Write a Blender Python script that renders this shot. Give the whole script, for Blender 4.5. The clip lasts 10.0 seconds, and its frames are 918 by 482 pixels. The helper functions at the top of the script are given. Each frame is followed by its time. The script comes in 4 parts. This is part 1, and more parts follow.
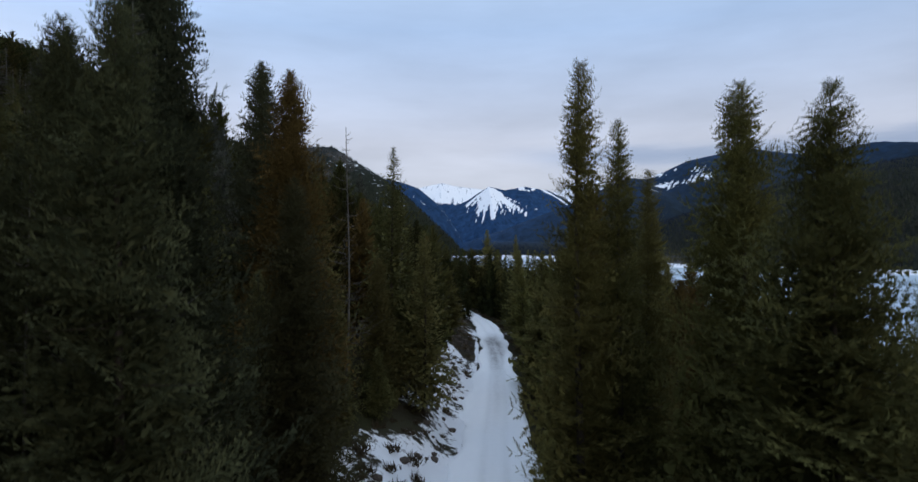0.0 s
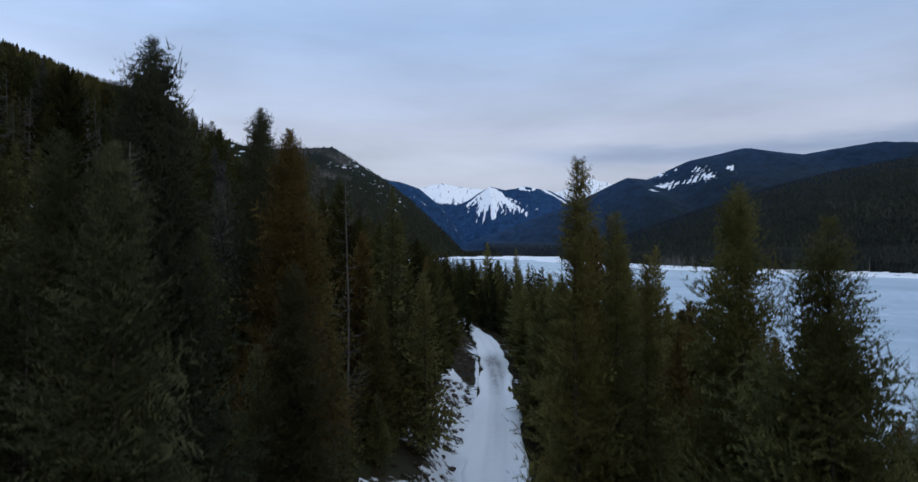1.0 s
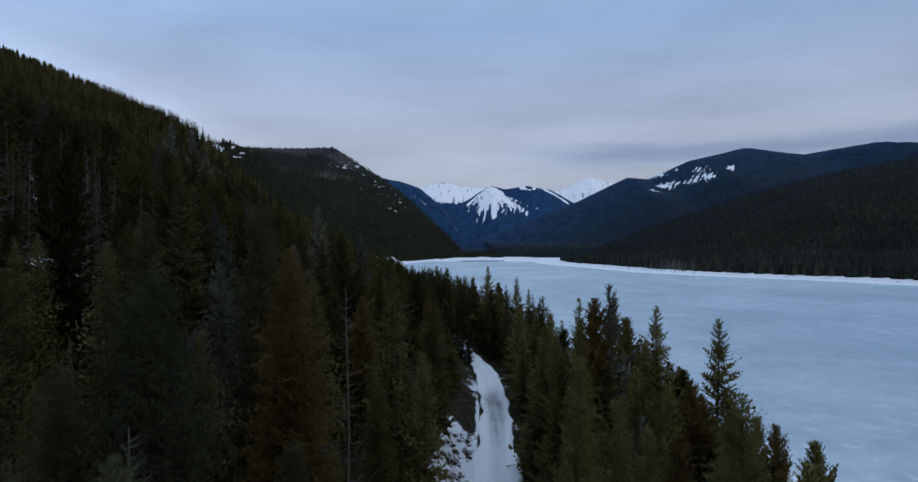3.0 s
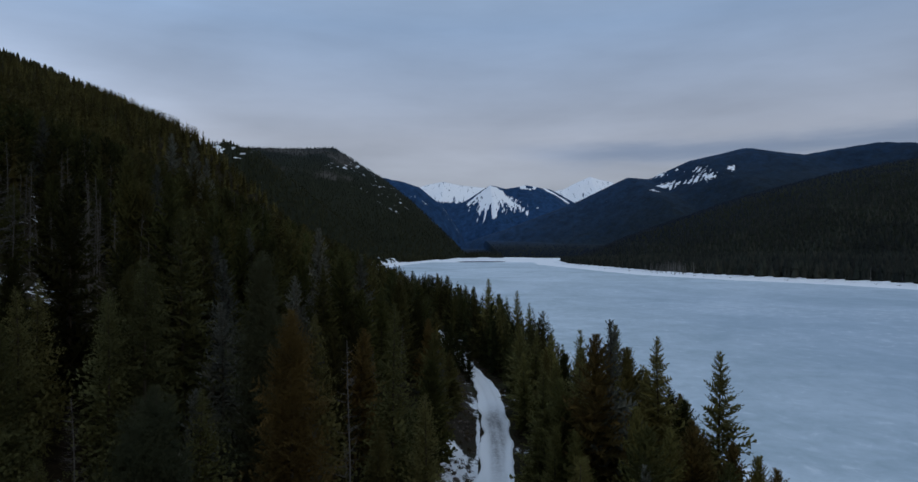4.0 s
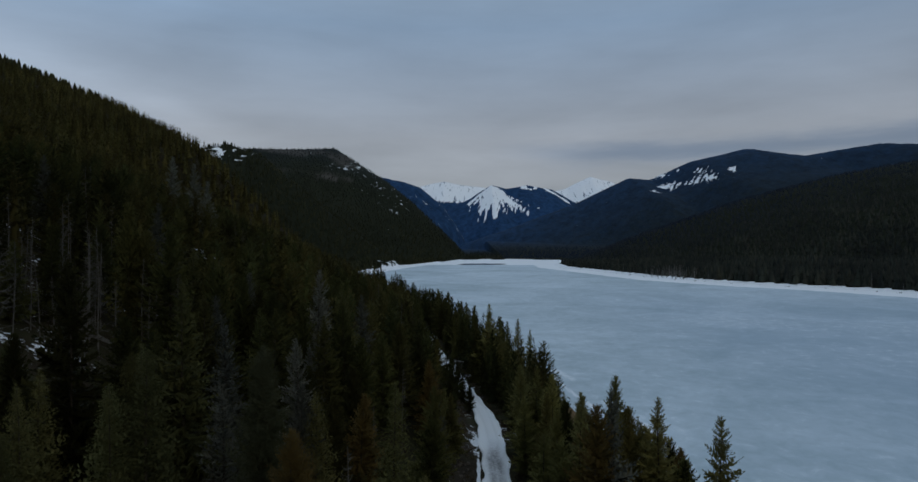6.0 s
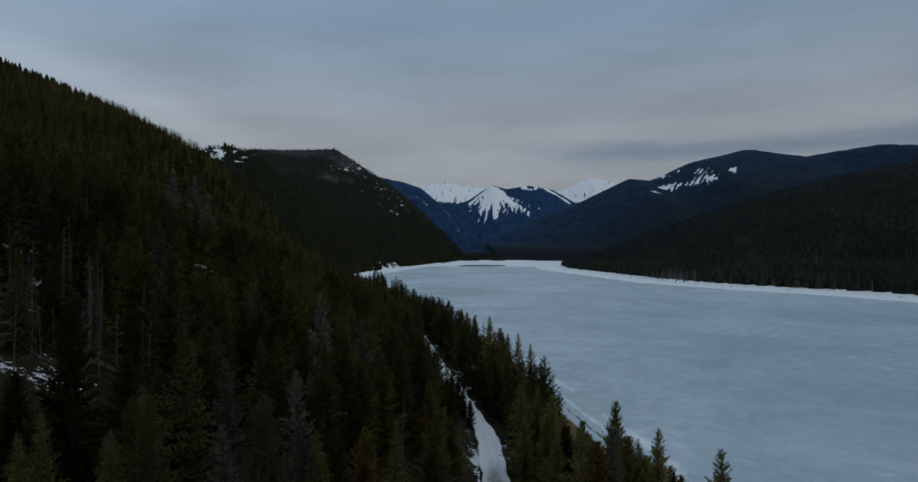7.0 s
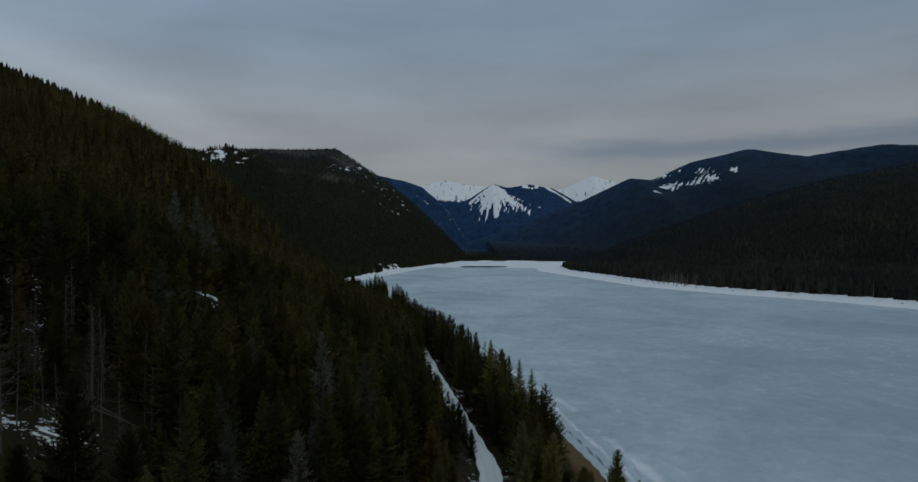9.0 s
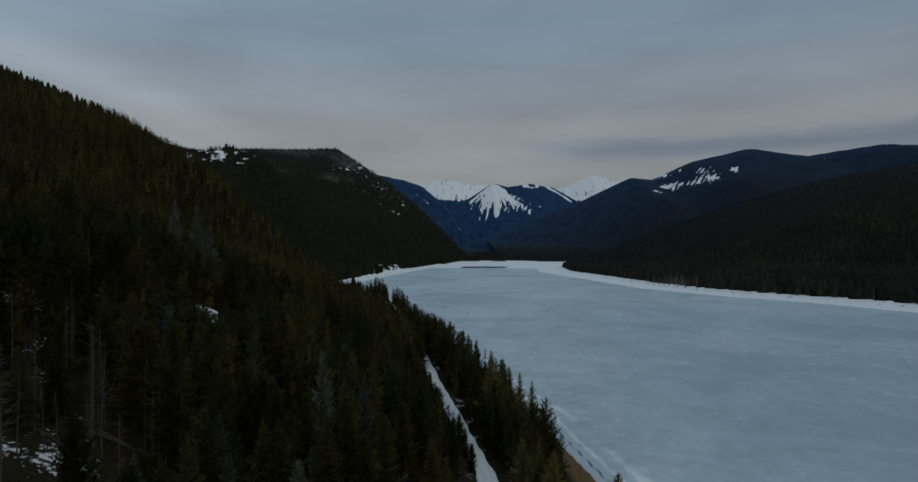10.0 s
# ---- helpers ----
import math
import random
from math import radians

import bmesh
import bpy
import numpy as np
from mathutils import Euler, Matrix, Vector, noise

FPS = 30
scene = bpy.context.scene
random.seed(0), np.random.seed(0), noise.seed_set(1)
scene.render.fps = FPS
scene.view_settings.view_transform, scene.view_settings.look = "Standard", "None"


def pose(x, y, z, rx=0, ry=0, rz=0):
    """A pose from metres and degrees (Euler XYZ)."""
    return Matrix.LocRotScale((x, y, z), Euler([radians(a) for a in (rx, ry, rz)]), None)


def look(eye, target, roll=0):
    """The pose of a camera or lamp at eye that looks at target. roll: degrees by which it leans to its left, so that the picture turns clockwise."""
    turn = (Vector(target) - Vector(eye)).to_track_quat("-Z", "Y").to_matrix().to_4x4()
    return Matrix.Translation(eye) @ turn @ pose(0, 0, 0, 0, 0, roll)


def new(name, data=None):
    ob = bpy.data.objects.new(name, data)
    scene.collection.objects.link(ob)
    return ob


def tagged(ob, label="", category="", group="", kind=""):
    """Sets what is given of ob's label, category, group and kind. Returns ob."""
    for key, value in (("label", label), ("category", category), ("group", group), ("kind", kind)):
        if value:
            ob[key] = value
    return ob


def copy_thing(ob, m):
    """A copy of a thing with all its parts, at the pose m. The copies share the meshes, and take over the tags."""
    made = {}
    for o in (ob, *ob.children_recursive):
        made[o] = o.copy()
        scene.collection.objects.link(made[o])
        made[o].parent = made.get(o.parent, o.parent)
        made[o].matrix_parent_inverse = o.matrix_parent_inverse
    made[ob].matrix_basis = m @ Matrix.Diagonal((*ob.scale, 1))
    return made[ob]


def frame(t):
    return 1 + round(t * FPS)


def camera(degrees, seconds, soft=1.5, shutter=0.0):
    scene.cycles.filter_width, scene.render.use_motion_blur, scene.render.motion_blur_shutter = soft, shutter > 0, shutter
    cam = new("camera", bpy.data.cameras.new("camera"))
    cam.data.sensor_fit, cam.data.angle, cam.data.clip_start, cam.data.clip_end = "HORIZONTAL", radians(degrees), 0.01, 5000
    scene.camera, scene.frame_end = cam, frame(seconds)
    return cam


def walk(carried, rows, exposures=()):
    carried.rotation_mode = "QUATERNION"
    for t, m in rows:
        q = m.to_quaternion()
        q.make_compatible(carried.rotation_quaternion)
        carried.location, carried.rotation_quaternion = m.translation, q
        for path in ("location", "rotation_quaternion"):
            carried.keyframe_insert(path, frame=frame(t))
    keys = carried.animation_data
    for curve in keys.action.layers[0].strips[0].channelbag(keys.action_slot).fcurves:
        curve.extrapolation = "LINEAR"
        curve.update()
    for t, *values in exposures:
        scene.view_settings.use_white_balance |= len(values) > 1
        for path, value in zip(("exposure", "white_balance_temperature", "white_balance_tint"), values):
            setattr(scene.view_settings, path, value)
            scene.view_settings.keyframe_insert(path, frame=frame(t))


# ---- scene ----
cam = camera(75.0, 10.0, soft=1.5, shutter=0.5)
METRES, EYE, TILT, LEAN, TURN = 30.0, 19.0, 0.64, 0.0, 0.0
ROWS = [
    (0.0, 0.0, 0.0, 0.0, 0.0, 0.0, 0.0),
    (0.5, 0.001, 0.0002, 0.0486, 0.02, -0.01, 0.08),
    (1.0, 0.0023, 0.0004, 0.0986, 0.06, -0.04, 0.05),
    (1.5, 0.003, 0.001, 0.1482, 0.07, -0.08, 0.07),
    (2.0, 0.0031, 0.0017, 0.199, 0.08, -0.12, 0.05),
    (2.5, 0.003, 0.0025, 0.2496, 0.09, -0.16, 0.04),
    (4.0, 0.0002, 0.005, 0.4036, 0.13, -0.29, -0.01),
    (4.5, -0.0005, 0.0064, 0.4538, 0.15, -0.33, -0.02),
    (5.0, -0.0003, 0.0068, 0.5045, 0.17, -0.35, -0.04),
    (5.5, -0.0005, 0.0071, 0.5542, 0.18, -0.37, -0.06),
    (7.0, -0.0011, 0.0067, 0.7058, 0.24, -0.40, -0.11),
    (7.5, -0.002, 0.0065, 0.7558, 0.25, -0.43, -0.14),
    (8.0, -0.0042, 0.0069, 0.8044, 0.26, -0.49, -0.15),
    (8.5, -0.0058, 0.0075, 0.8532, 0.29, -0.56, -0.16),
    (9.0, -0.0065, 0.0088, 0.9022, 0.31, -0.61, -0.19),
    (9.5, -0.0078, 0.0111, 0.9501, 0.32, -0.68, -0.19),
    (10.0, -0.0075, 0.0125, 0.9997, 0.34, -0.72, -0.22),
]
EXPOSURES = [(0.0, 0.22, 6800, 10), (1.0, 0.08, 6550, 10), (2.5, -0.12, 6250, 10), (4.0, -0.47, 6600, 8), (5.5, -0.66, 6850, 5), (7.0, -0.80, 7150, 3), (10.0, -0.97, 7450, 1)]
walk(cam, [(t, pose(0, 0, EYE, TILT, LEAN, TURN) @ pose(METRES * x, METRES * y, METRES * z, 90 + pitch, roll, yaw)) for t, x, y, z, yaw, pitch, roll in ROWS], EXPOSURES)

# ---- light: an overcast dusk ----
SUN_UP, SUN_ROUND = radians(24), radians(150)


def make_world():
    w = bpy.data.worlds.new("overcast_dusk")
    scene.world = w
    w.use_nodes = True
    nt = w.node_tree
    nt.nodes.clear()
    N, L = nt.nodes.new, nt.links.new
    out, bg = N("ShaderNodeOutputWorld"), N("ShaderNodeBackground")
    sky = N("ShaderNodeTexSky")
    sky.sky_type, sky.sun_disc = "NISHITA", False
    sky.sun_elevation, sky.sun_rotation = SUN_UP, SUN_ROUND
    co, sep = N("ShaderNodeTexCoord"), N("ShaderNodeSeparateXYZ")
    L(co.outputs["Generated"], sep.inputs[0])
    # cloud deck: the direction laid out on a flat layer overhead
    up = N("ShaderNodeMath"); up.operation = "ADD"; up.inputs[1].default_value = 0.16
    L(sep.outputs["Z"], up.inputs[0])
    deck = N("ShaderNodeVectorMath"); deck.operation = "DIVIDE"
    comb = N("ShaderNodeCombineXYZ")
    for k in range(3):
        L(up.outputs[0], comb.inputs[k])
    L(co.outputs["Generated"], deck.inputs[0]); L(comb.outputs[0], deck.inputs[1])
    mp = N("ShaderNodeMapping")
    mp.inputs["Scale"].default_value = (0.75, 1.0, 0.0)
    mp.inputs["Location"].default_value = (0.6, 1.9, 0.0)
    L(deck.outputs[0], mp.inputs[0])
    cloud = N("ShaderNodeTexNoise")
    cloud.inputs["Scale"].default_value, cloud.inputs["Detail"].default_value = 1.1, 6.0
    cloud.inputs["Roughness"].default_value, cloud.inputs["Distortion"].default_value = 0.5, 0.3
    L(mp.outputs[0], cloud.inputs["Vector"])
    ramp = N("ShaderNodeValToRGB")
    e = ramp.color_ramp.elements
    e[0].position, e[0].color = 0.0, (0.49, 0.58, 0.75, 1)
    e[1].position, e[1].color = 1.0, (0.76, 0.95, 1.26, 1)
    m = ramp.color_ramp.elements.new(0.62); m.color = (0.58, 0.76, 1.04, 1)
    m = ramp.color_ramp.elements.new(0.10); m.color = (0.590, 0.650, 0.80, 1)
    m = ramp.color_ramp.elements.new(0.17); m.color = (0.570, 0.635, 0.80, 1)
    m = ramp.color_ramp.elements.new(0.34); m.color = (0.42, 0.59, 0.90, 1)
    L(sep.outputs["Z"], ramp.inputs[0])
    tone = N("ShaderNodeMapRange")
    tone.inputs["From Min"].default_value, tone.inputs["From Max"].default_value = 0.3, 0.72
    tone.inputs["To Min"].default_value, tone.inputs["To Max"].default_value = 0.87, 1.12
    L(cloud.outputs[0], tone.inputs[0])
    flat = N("ShaderNodeMapping"); flat.inputs["Scale"].default_value = (1.5, 1.5, 9.0)
    flat.inputs["Location"].default_value = (0.35, 0.2, 0.4)
    L(co.outputs["Generated"], flat.inputs[0])
    bank = N("ShaderNodeTexNoise")
    bank.inputs["Scale"].default_value, bank.inputs["Detail"].default_value, bank.inputs["Roughness"].default_value = 1.7, 6.0, 0.58
    L(flat.outputs[0], bank.inputs["Vector"])
    tone2 = N("ShaderNodeMapRange")
    tone2.inputs["From Min"].default_value, tone2.inputs["From Max"].default_value = 0.32, 0.66
    tone2.inputs["To Min"].default_value, tone2.inputs["To Max"].default_value = 0.94, 1.06
    L(bank.outputs[0], tone2.inputs[0])
    both = N("ShaderNodeMath"); both.operation = "MULTIPLY"
    L(tone.outputs[0], both.inputs[0]); L(tone2.outputs[0], both.inputs[1])
    # the deck is thinner, and so brighter, towards the west
    west = N("ShaderNodeMapRange")
    west.inputs["From Min"].default_value, west.inputs["From Max"].default_value = -0.6, 0.6
    west.inputs["To Min"].default_value, west.inputs["To Max"].default_value = 1.09, 0.88
    L(sep.outputs["X"], west.inputs[0])
    side = N("ShaderNodeMath"); side.operation = "MULTIPLY"
    L(both.outputs[0], side.inputs[0]); L(west.outputs[0], side.inputs[1])
    # one darker bank low over the eastern hills
    def calc(op, a, b):
        n = N("ShaderNodeMath"); n.operation = op
        for k, v in enumerate((a, b)):
            if isinstance(v, (int, float)):
                n.inputs[k].default_value = v
            else:
                L(v, n.inputs[k])
        return n.outputs[0]
    wavy = calc("MULTIPLY", calc("SUBTRACT", bank.outputs[0], 0.5), 0.10)
    low = calc("DIVIDE", calc("SUBTRACT", calc("ADD", sep.outputs["Z"], wavy), 0.150), 0.021)
    low = calc("POWER", 2.718, calc("MULTIPLY", calc("MULTIPLY", low, low), -1.0))
    east = N("ShaderNodeMapRange"); east.interpolation_type = "SMOOTHSTEP"
    east.inputs["From Min"].default_value, east.inputs["From Max"].default_value = 0.02, 0.28
    L(sep.outputs["X"], east.inputs[0])
    shade = calc("SUBTRACT", 1.0, calc("MULTIPLY", calc("MULTIPLY", low, east.outputs[0]), calc("MULTIPLY", bank.outputs[0], 0.42)))
    # a thin gap in the deck glows over the western hill
    gx = calc("DIVIDE", calc("ADD", sep.outputs["X"], 0.50), 0.21)
    gz_ = calc("DIVIDE", calc("ADD", calc("SUBTRACT", sep.outputs["Z"], 0.218), calc("MULTIPLY", calc("ADD", sep.outputs["X"], 0.50), 0.38)), 0.028)
    gap = calc("POWER", 2.718, calc("MULTIPLY", calc("ADD", calc("MULTIPLY", gx, gx), calc("MULTIPLY", gz_, gz_)), -1.0))
    shade = calc("ADD", shade, calc("MULTIPLY", gap, 0.22))
    final = calc("MULTIPLY", side.outputs[0], shade)
    cool = N("ShaderNodeMixRGB"); cool.blend_type = "MULTIPLY"; cool.inputs[2].default_value = (0.80, 0.91, 1.06, 1)
    L(calc("MULTIPLY", low, east.outputs[0]), cool.inputs[0]); L(ramp.outputs[0], cool.inputs[1])
    mul = N("ShaderNodeVectorMath"); mul.operation = "SCALE"
    L(cool.outputs[0], mul.inputs[0]); L(final, mul.inputs["Scale"])
    dim = N("ShaderNodeVectorMath"); dim.operation = "SCALE"; dim.inputs["Scale"].default_value = 0.05
    L(sky.outputs[0], dim.inputs[0])
    mix = N("ShaderNodeMixRGB"); mix.inputs[0].default_value = 0.9
    L(dim.outputs[0], mix.inputs[1]); L(mul.outputs[0], mix.inputs[2])
    L(mix.outputs[0], bg.inputs[0]); bg.inputs[1].default_value = 0.95
    L(bg.outputs[0], out.inputs[0])


make_world()
sun = new("sun", bpy.data.lights.new("sun", "SUN"))
sun.data.energy, sun.data.angle, sun.data.color = 0.75, radians(45), (1.0, 0.93, 0.82)
sun.matrix_world = look((0, 0, 0), (-math.sin(SUN_ROUND) * math.cos(SUN_UP), -math.cos(SUN_ROUND) * math.cos(SUN_UP), -math.sin(SUN_UP)))


# ---- materials ----
class Mat:
    """A node material with small helpers."""
    def __init__(self, name, rough=0.85, spec=0.25):
        self.m = bpy.data.materials.new(name)
        self.m.use_nodes = True
        self.nt = self.m.node_tree
        self.b = self.nt.nodes["Principled BSDF"]
        self.b.inputs["Roughness"].default_value = rough
        self.b.inputs["Specular IOR Level"].default_value = spec
        self.geo = None

    def node(self, kind, **inputs):
        n = self.nt.nodes.new(kind)
        for k, v in inputs.items():
            n.inputs[k].default_value = v
        return n

    def link(self, a, b):
        self.nt.links.new(a, b)

    def place(self, scale=(1, 1, 1)):
        if self.geo is None:
            self.geo = self.node("ShaderNodeNewGeometry")
        mp = self.node("ShaderNodeMapping", Scale=scale)
        self.link(self.geo.outputs["Position"], mp.inputs[0])
        return mp.outputs[0]

    def noise(self, scale, detail=4.0, rough=0.55, stretch=(1, 1, 1), warp=0.0):
        n = self.node("ShaderNodeTexNoise", Scale=scale, Detail=detail, Roughness=rough, Distortion=warp)
        self.link(self.place(stretch), n.inputs["Vector"])
        return n.outputs[0]

    def range(self, x, a, b, lo=0.0, hi=1.0):
        n = self.node("ShaderNodeMapRange")
        for k, v in zip(("From Min", "From Max", "To Min", "To Max"), (a, b, lo, hi)):
            n.inputs[k].default_value = v
        self.link(x, n.inputs[0])
        return n.outputs[0]

    def math(self, op, a, b):
        n = self.node("ShaderNodeMath")
        n.operation = op
        for k, v in enumerate((a, b)):
            if isinstance(v, (int, float)):
                n.inputs[k].default_value = v
            else:
                self.link(v, n.inputs[k])
        return n.outputs[0]

    def mix(self, f, a, b):
        n = self.node("ShaderNodeMixRGB")
        for k, v in enumerate((f, a, b)):
            if isinstance(v, (int, float)):
                n.inputs[k].default_value = v
            elif isinstance(v, tuple):
                n.inputs[k].default_value = (*v, 1)
            else:
                self.link(v, n.inputs[k])
        return n.outputs[0]

    def attr(self, name):
        n = self.node("ShaderNodeAttribute")
        n.attribute_name = name
        return n.outputs["Fac"]

    def bump(self, h, strength, dist):
        n = self.node("ShaderNodeBump", Strength=strength, Distance=dist)
        self.link(h, n.inputs["Height"])
        self.link(n.outputs[0], self.b.inputs["Normal"])

    def colour(self, c):
        if isinstance(c, tuple):
            self.b.inputs["Base Color"].default_value = (*c, 1)
        else:
            self.link(c, self.b.inputs["Base Color"])
        return self.m


def ground_material():
    m = Mat("forest_ground", 0.95, 0.05)
    fine, mid, big = m.noise(1.6, 6, 0.65), m.noise(0.22, 5, 0.6), m.noise(0.02, 5, 0.6)
    duff = m.mix(m.range(fine, 0.35, 0.7), (0.014, 0.011, 0.007), (0.036, 0.027, 0.017))
    duff = m.mix(m.range(mid, 0.45, 0.65), duff, (0.030, 0.031, 0.015))
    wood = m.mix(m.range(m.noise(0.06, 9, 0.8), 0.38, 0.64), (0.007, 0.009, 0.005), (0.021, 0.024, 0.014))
    # distance haze put into the base colour: far slopes turn blue
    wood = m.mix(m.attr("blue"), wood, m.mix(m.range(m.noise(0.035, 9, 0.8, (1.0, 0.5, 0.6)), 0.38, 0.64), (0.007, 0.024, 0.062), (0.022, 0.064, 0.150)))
    rock = m.mix(m.range(m.noise(0.05, 6, 0.7), 0.35, 0.7), (0.07, 0.065, 0.06), (0.17, 0.15, 0.14))
    sand = m.mix(m.range(fine, 0.3, 0.7), (0.10, 0.066, 0.036), (0.18, 0.122, 0.068))
    snow = m.mix(m.range(mid, 0.35, 0.7), (0.74, 0.77, 0.82), (0.84, 0.86, 0.90))
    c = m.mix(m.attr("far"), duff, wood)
    c = m.mix(m.attr("rock"), c, rock)
    c = m.mix(m.attr("sand"), c, sand)
    # snow lies in patches; the share of ground it covers comes with the mesh
    n1 = m.math("ADD", m.math("MULTIPLY", mid, 0.55), m.math("MULTIPLY", fine, 0.45))
    streak = m.noise(0.055, 7, 0.72, (1.0, 0.10, 0.16), 0.5)
    speck = m.noise(0.085, 5, 0.65, (1.0, 0.5, 0.8))
    patch = m.mix(m.attr("far"), n1, m.mix(m.attr("chute"), speck, streak))
    cover = m.math("SUBTRACT", m.math("MULTIPLY", m.attr("snow"), 0.75), m.math("SUBTRACT", patch, 0.12))
    f = m.range(cover, -0.02, 0.03)
    c = m.mix(f, c, snow)
    m.bump(m.math("ADD", fine, m.math("MULTIPLY", mid, 2.0)), 0.6, 0.25)
    return m.colour(c)


def road_material():
    m = Mat("packed_snow", 0.75, 0.3)
    fine, mid = m.noise(2.2, 6, 0.65), m.noise(0.35, 4, 0.6, (1, 0.35, 1))
    snow = m.mix(m.range(mid, 0.35, 0.7), (0.82, 0.85, 0.89), (0.88, 0.90, 0.93))
    grit = m.mix(m.range(fine, 0.3, 0.7), (0.10, 0.10, 0.105), (0.23, 0.23, 0.24))
    f = m.math("MULTIPLY", m.attr("wear"), m.range(m.math("ADD", fine, mid), 0.75, 1.2, 0.2, 1.0))
    m.bump(m.math("ADD", fine, m.noise(7.0, 3)), 0.5, 0.06)
    return m.colour(m.mix(f, snow, grit))


def ice_material():
    m = Mat("lake_ice", 0.55, 0.35)
    big = m.noise(0.011, 5, 0.6, (0.85, 1.0, 1), 0.8)
    mid = m.noise(0.05, 7, 0.66, (0.9, 0.8, 1), 0.9)
    fine = m.noise(0.33, 6, 0.68, (0.8, 0.7, 1), 0.5)
    t = m.math("ADD", m.math("MULTIPLY", big, 0.42), m.math("ADD", m.math("MULTIPLY", mid, 0.34), m.math("MULTIPLY", fine, 0.24)))
    c = m.mix(m.range(t, 0.40, 0.60), (0.32, 0.412, 0.470), (0.56, 0.65, 0.735))
    # darker and bluer towards the near eastern part
    c = m.mix(m.math("MULTIPLY", m.attr("bare"), m.range(t, 0.35, 0.65, 0.9, 0.45)), c, (0.27, 0.37, 0.48))
    # flakes of blown snow
    flake = m.range(m.math("ADD", m.math("MULTIPLY", fine, 0.7), m.math("MULTIPLY", big, 0.3)), 0.56, 0.66, 0.0, 0.5)
    c = m.mix(flake, c, (0.70, 0.75, 0.80))
    edge = m.range(m.math("ADD", m.attr("rim"), m.math("MULTIPLY", m.math("SUBTRACT", mid, 0.5), 1.2)), 0.35, 0.6)
    c = m.mix(edge, c, (0.80, 0.83, 0.88))
    melt = m.range(m.math("ADD", m.attr("melt"), m.math("MULTIPLY", m.math("SUBTRACT", mid, 0.5), 1.5)), 0.4, 0.6)
    c = m.mix(melt, c, (0.05, 0.075, 0.08))
    m.link(m.range(melt, 0.0, 1.0, 0.55, 0.08), m.b.inputs["Roughness"])
    m.bump(fine, 0.25, 0.2)
    return m.colour(c)


def needle_material(name, dark, light, dry, lichen=0.5, vary=(0.32, 1.55)):
    m = Mat(name, 0.85, 0.04)
    ob = m.node("ShaderNodeObjectInfo")
    isl = m.node("ShaderNodeNewGeometry")
    c = m.mix(m.range(isl.outputs["Random Per Island"], 0, 1), dark, light)
    tint = m.math("ADD", m.attr("tint"), m.math("MULTIPLY", ob.outputs["Random"], 0.75))
    c = m.mix(m.math("MULTIPLY", m.range(tint, 0.35, 0.95), 0.6), c, dry)
    # no two trees alike: some deep green, some grey with lichen, some pale
    hue = m.math("FRACT", m.math("MULTIPLY", tint, 7.31), 0.0)
    c = m.mix(m.range(hue, 0.72, 0.95, 0.0, lichen), c, tuple(0.5 * (a + b) * k for a, b, k in zip(dark, light, (0.88, 1.0, 1.3))))
    worth = m.math("FRACT", m.math("MULTIPLY", tint, 17.7), 0.0)
    bright = m.node("ShaderNodeVectorMath")
    bright.operation = "SCALE"
    m.link(c, bright.inputs[0])
    m.link(m.range(worth, 0.0, 1.0, *vary), bright.inputs["Scale"])
    # stands differ over the slopes
    stand = m.node("ShaderNodeVectorMath")
    stand.operation = "SCALE"
    m.link(bright.outputs[0], stand.inputs[0])
    m.link(m.range(m.noise(0.013, 4, 0.6, (1.0, 0.6, 1.4), 0.6), 0.34, 0.66, 0.70, 1.30), stand.inputs["Scale"])
    # air haze over far trees, mixed into the needle colour
    c = m.mix(m.attr("haze"), stand.outputs[0], (0.017, 0.030, 0.062))
    m.colour(c)
    # thin needles let some light through
    soft = m.node("ShaderNodeBsdfTranslucent")
    m.link(c, soft.inputs[0])
    both = m.node("ShaderNodeMixShader", Fac=0.28)
    m.link(m.b.outputs[0], both.inputs[1])
    m.link(soft.outputs[0], both.inputs[2])
    m.link(both.outputs[0], m.nt.nodes["Material Output"].inputs[0])
    return m.m


def bark_material(name, a, b):
    m = Mat(name, 0.9, 0.15)
    n = m.noise(9.0, 4, 0.7, (1, 1, 0.2))
    m.bump(n, 0.6, 0.03)
    return m.colour(m.mix(m.range(n, 0.35, 0.7), a, b))


GROUND, ROAD, ICE = ground_material(), road_material(), ice_material()
# one olive needle colour by zone: light and shade put into its tones
NEEDLE = needle_material("sunlit_needles", (0.116, 0.113, 0.038), (0.172, 0.160, 0.052), (0.180, 0.130, 0.045), 0.4, (0.70, 1.18))
BOUGH = needle_material("shaded_spruce_needles", (0.042, 0.047, 0.023), (0.070, 0.074, 0.036), (0.091, 0.073, 0.035), 0.5, (0.6, 1.25))
GLADE = needle_material("half_shaded_needles", (0.060, 0.061, 0.023), (0.098, 0.095, 0.034), (0.118, 0.089, 0.034), 0.4, (0.8, 1.15))
FULL = needle_material("roadside_spruce_needles", (0.079, 0.081, 0.031), (0.132, 0.129, 0.048), (0.155, 0.118, 0.045), 0.4, (0.5, 1.35))
DIM = needle_material("shaded_hillside_needles", (0.038, 0.041, 0.014), (0.069, 0.071, 0.024), (0.092, 0.071, 0.025), 0.4, (0.45, 1.4))
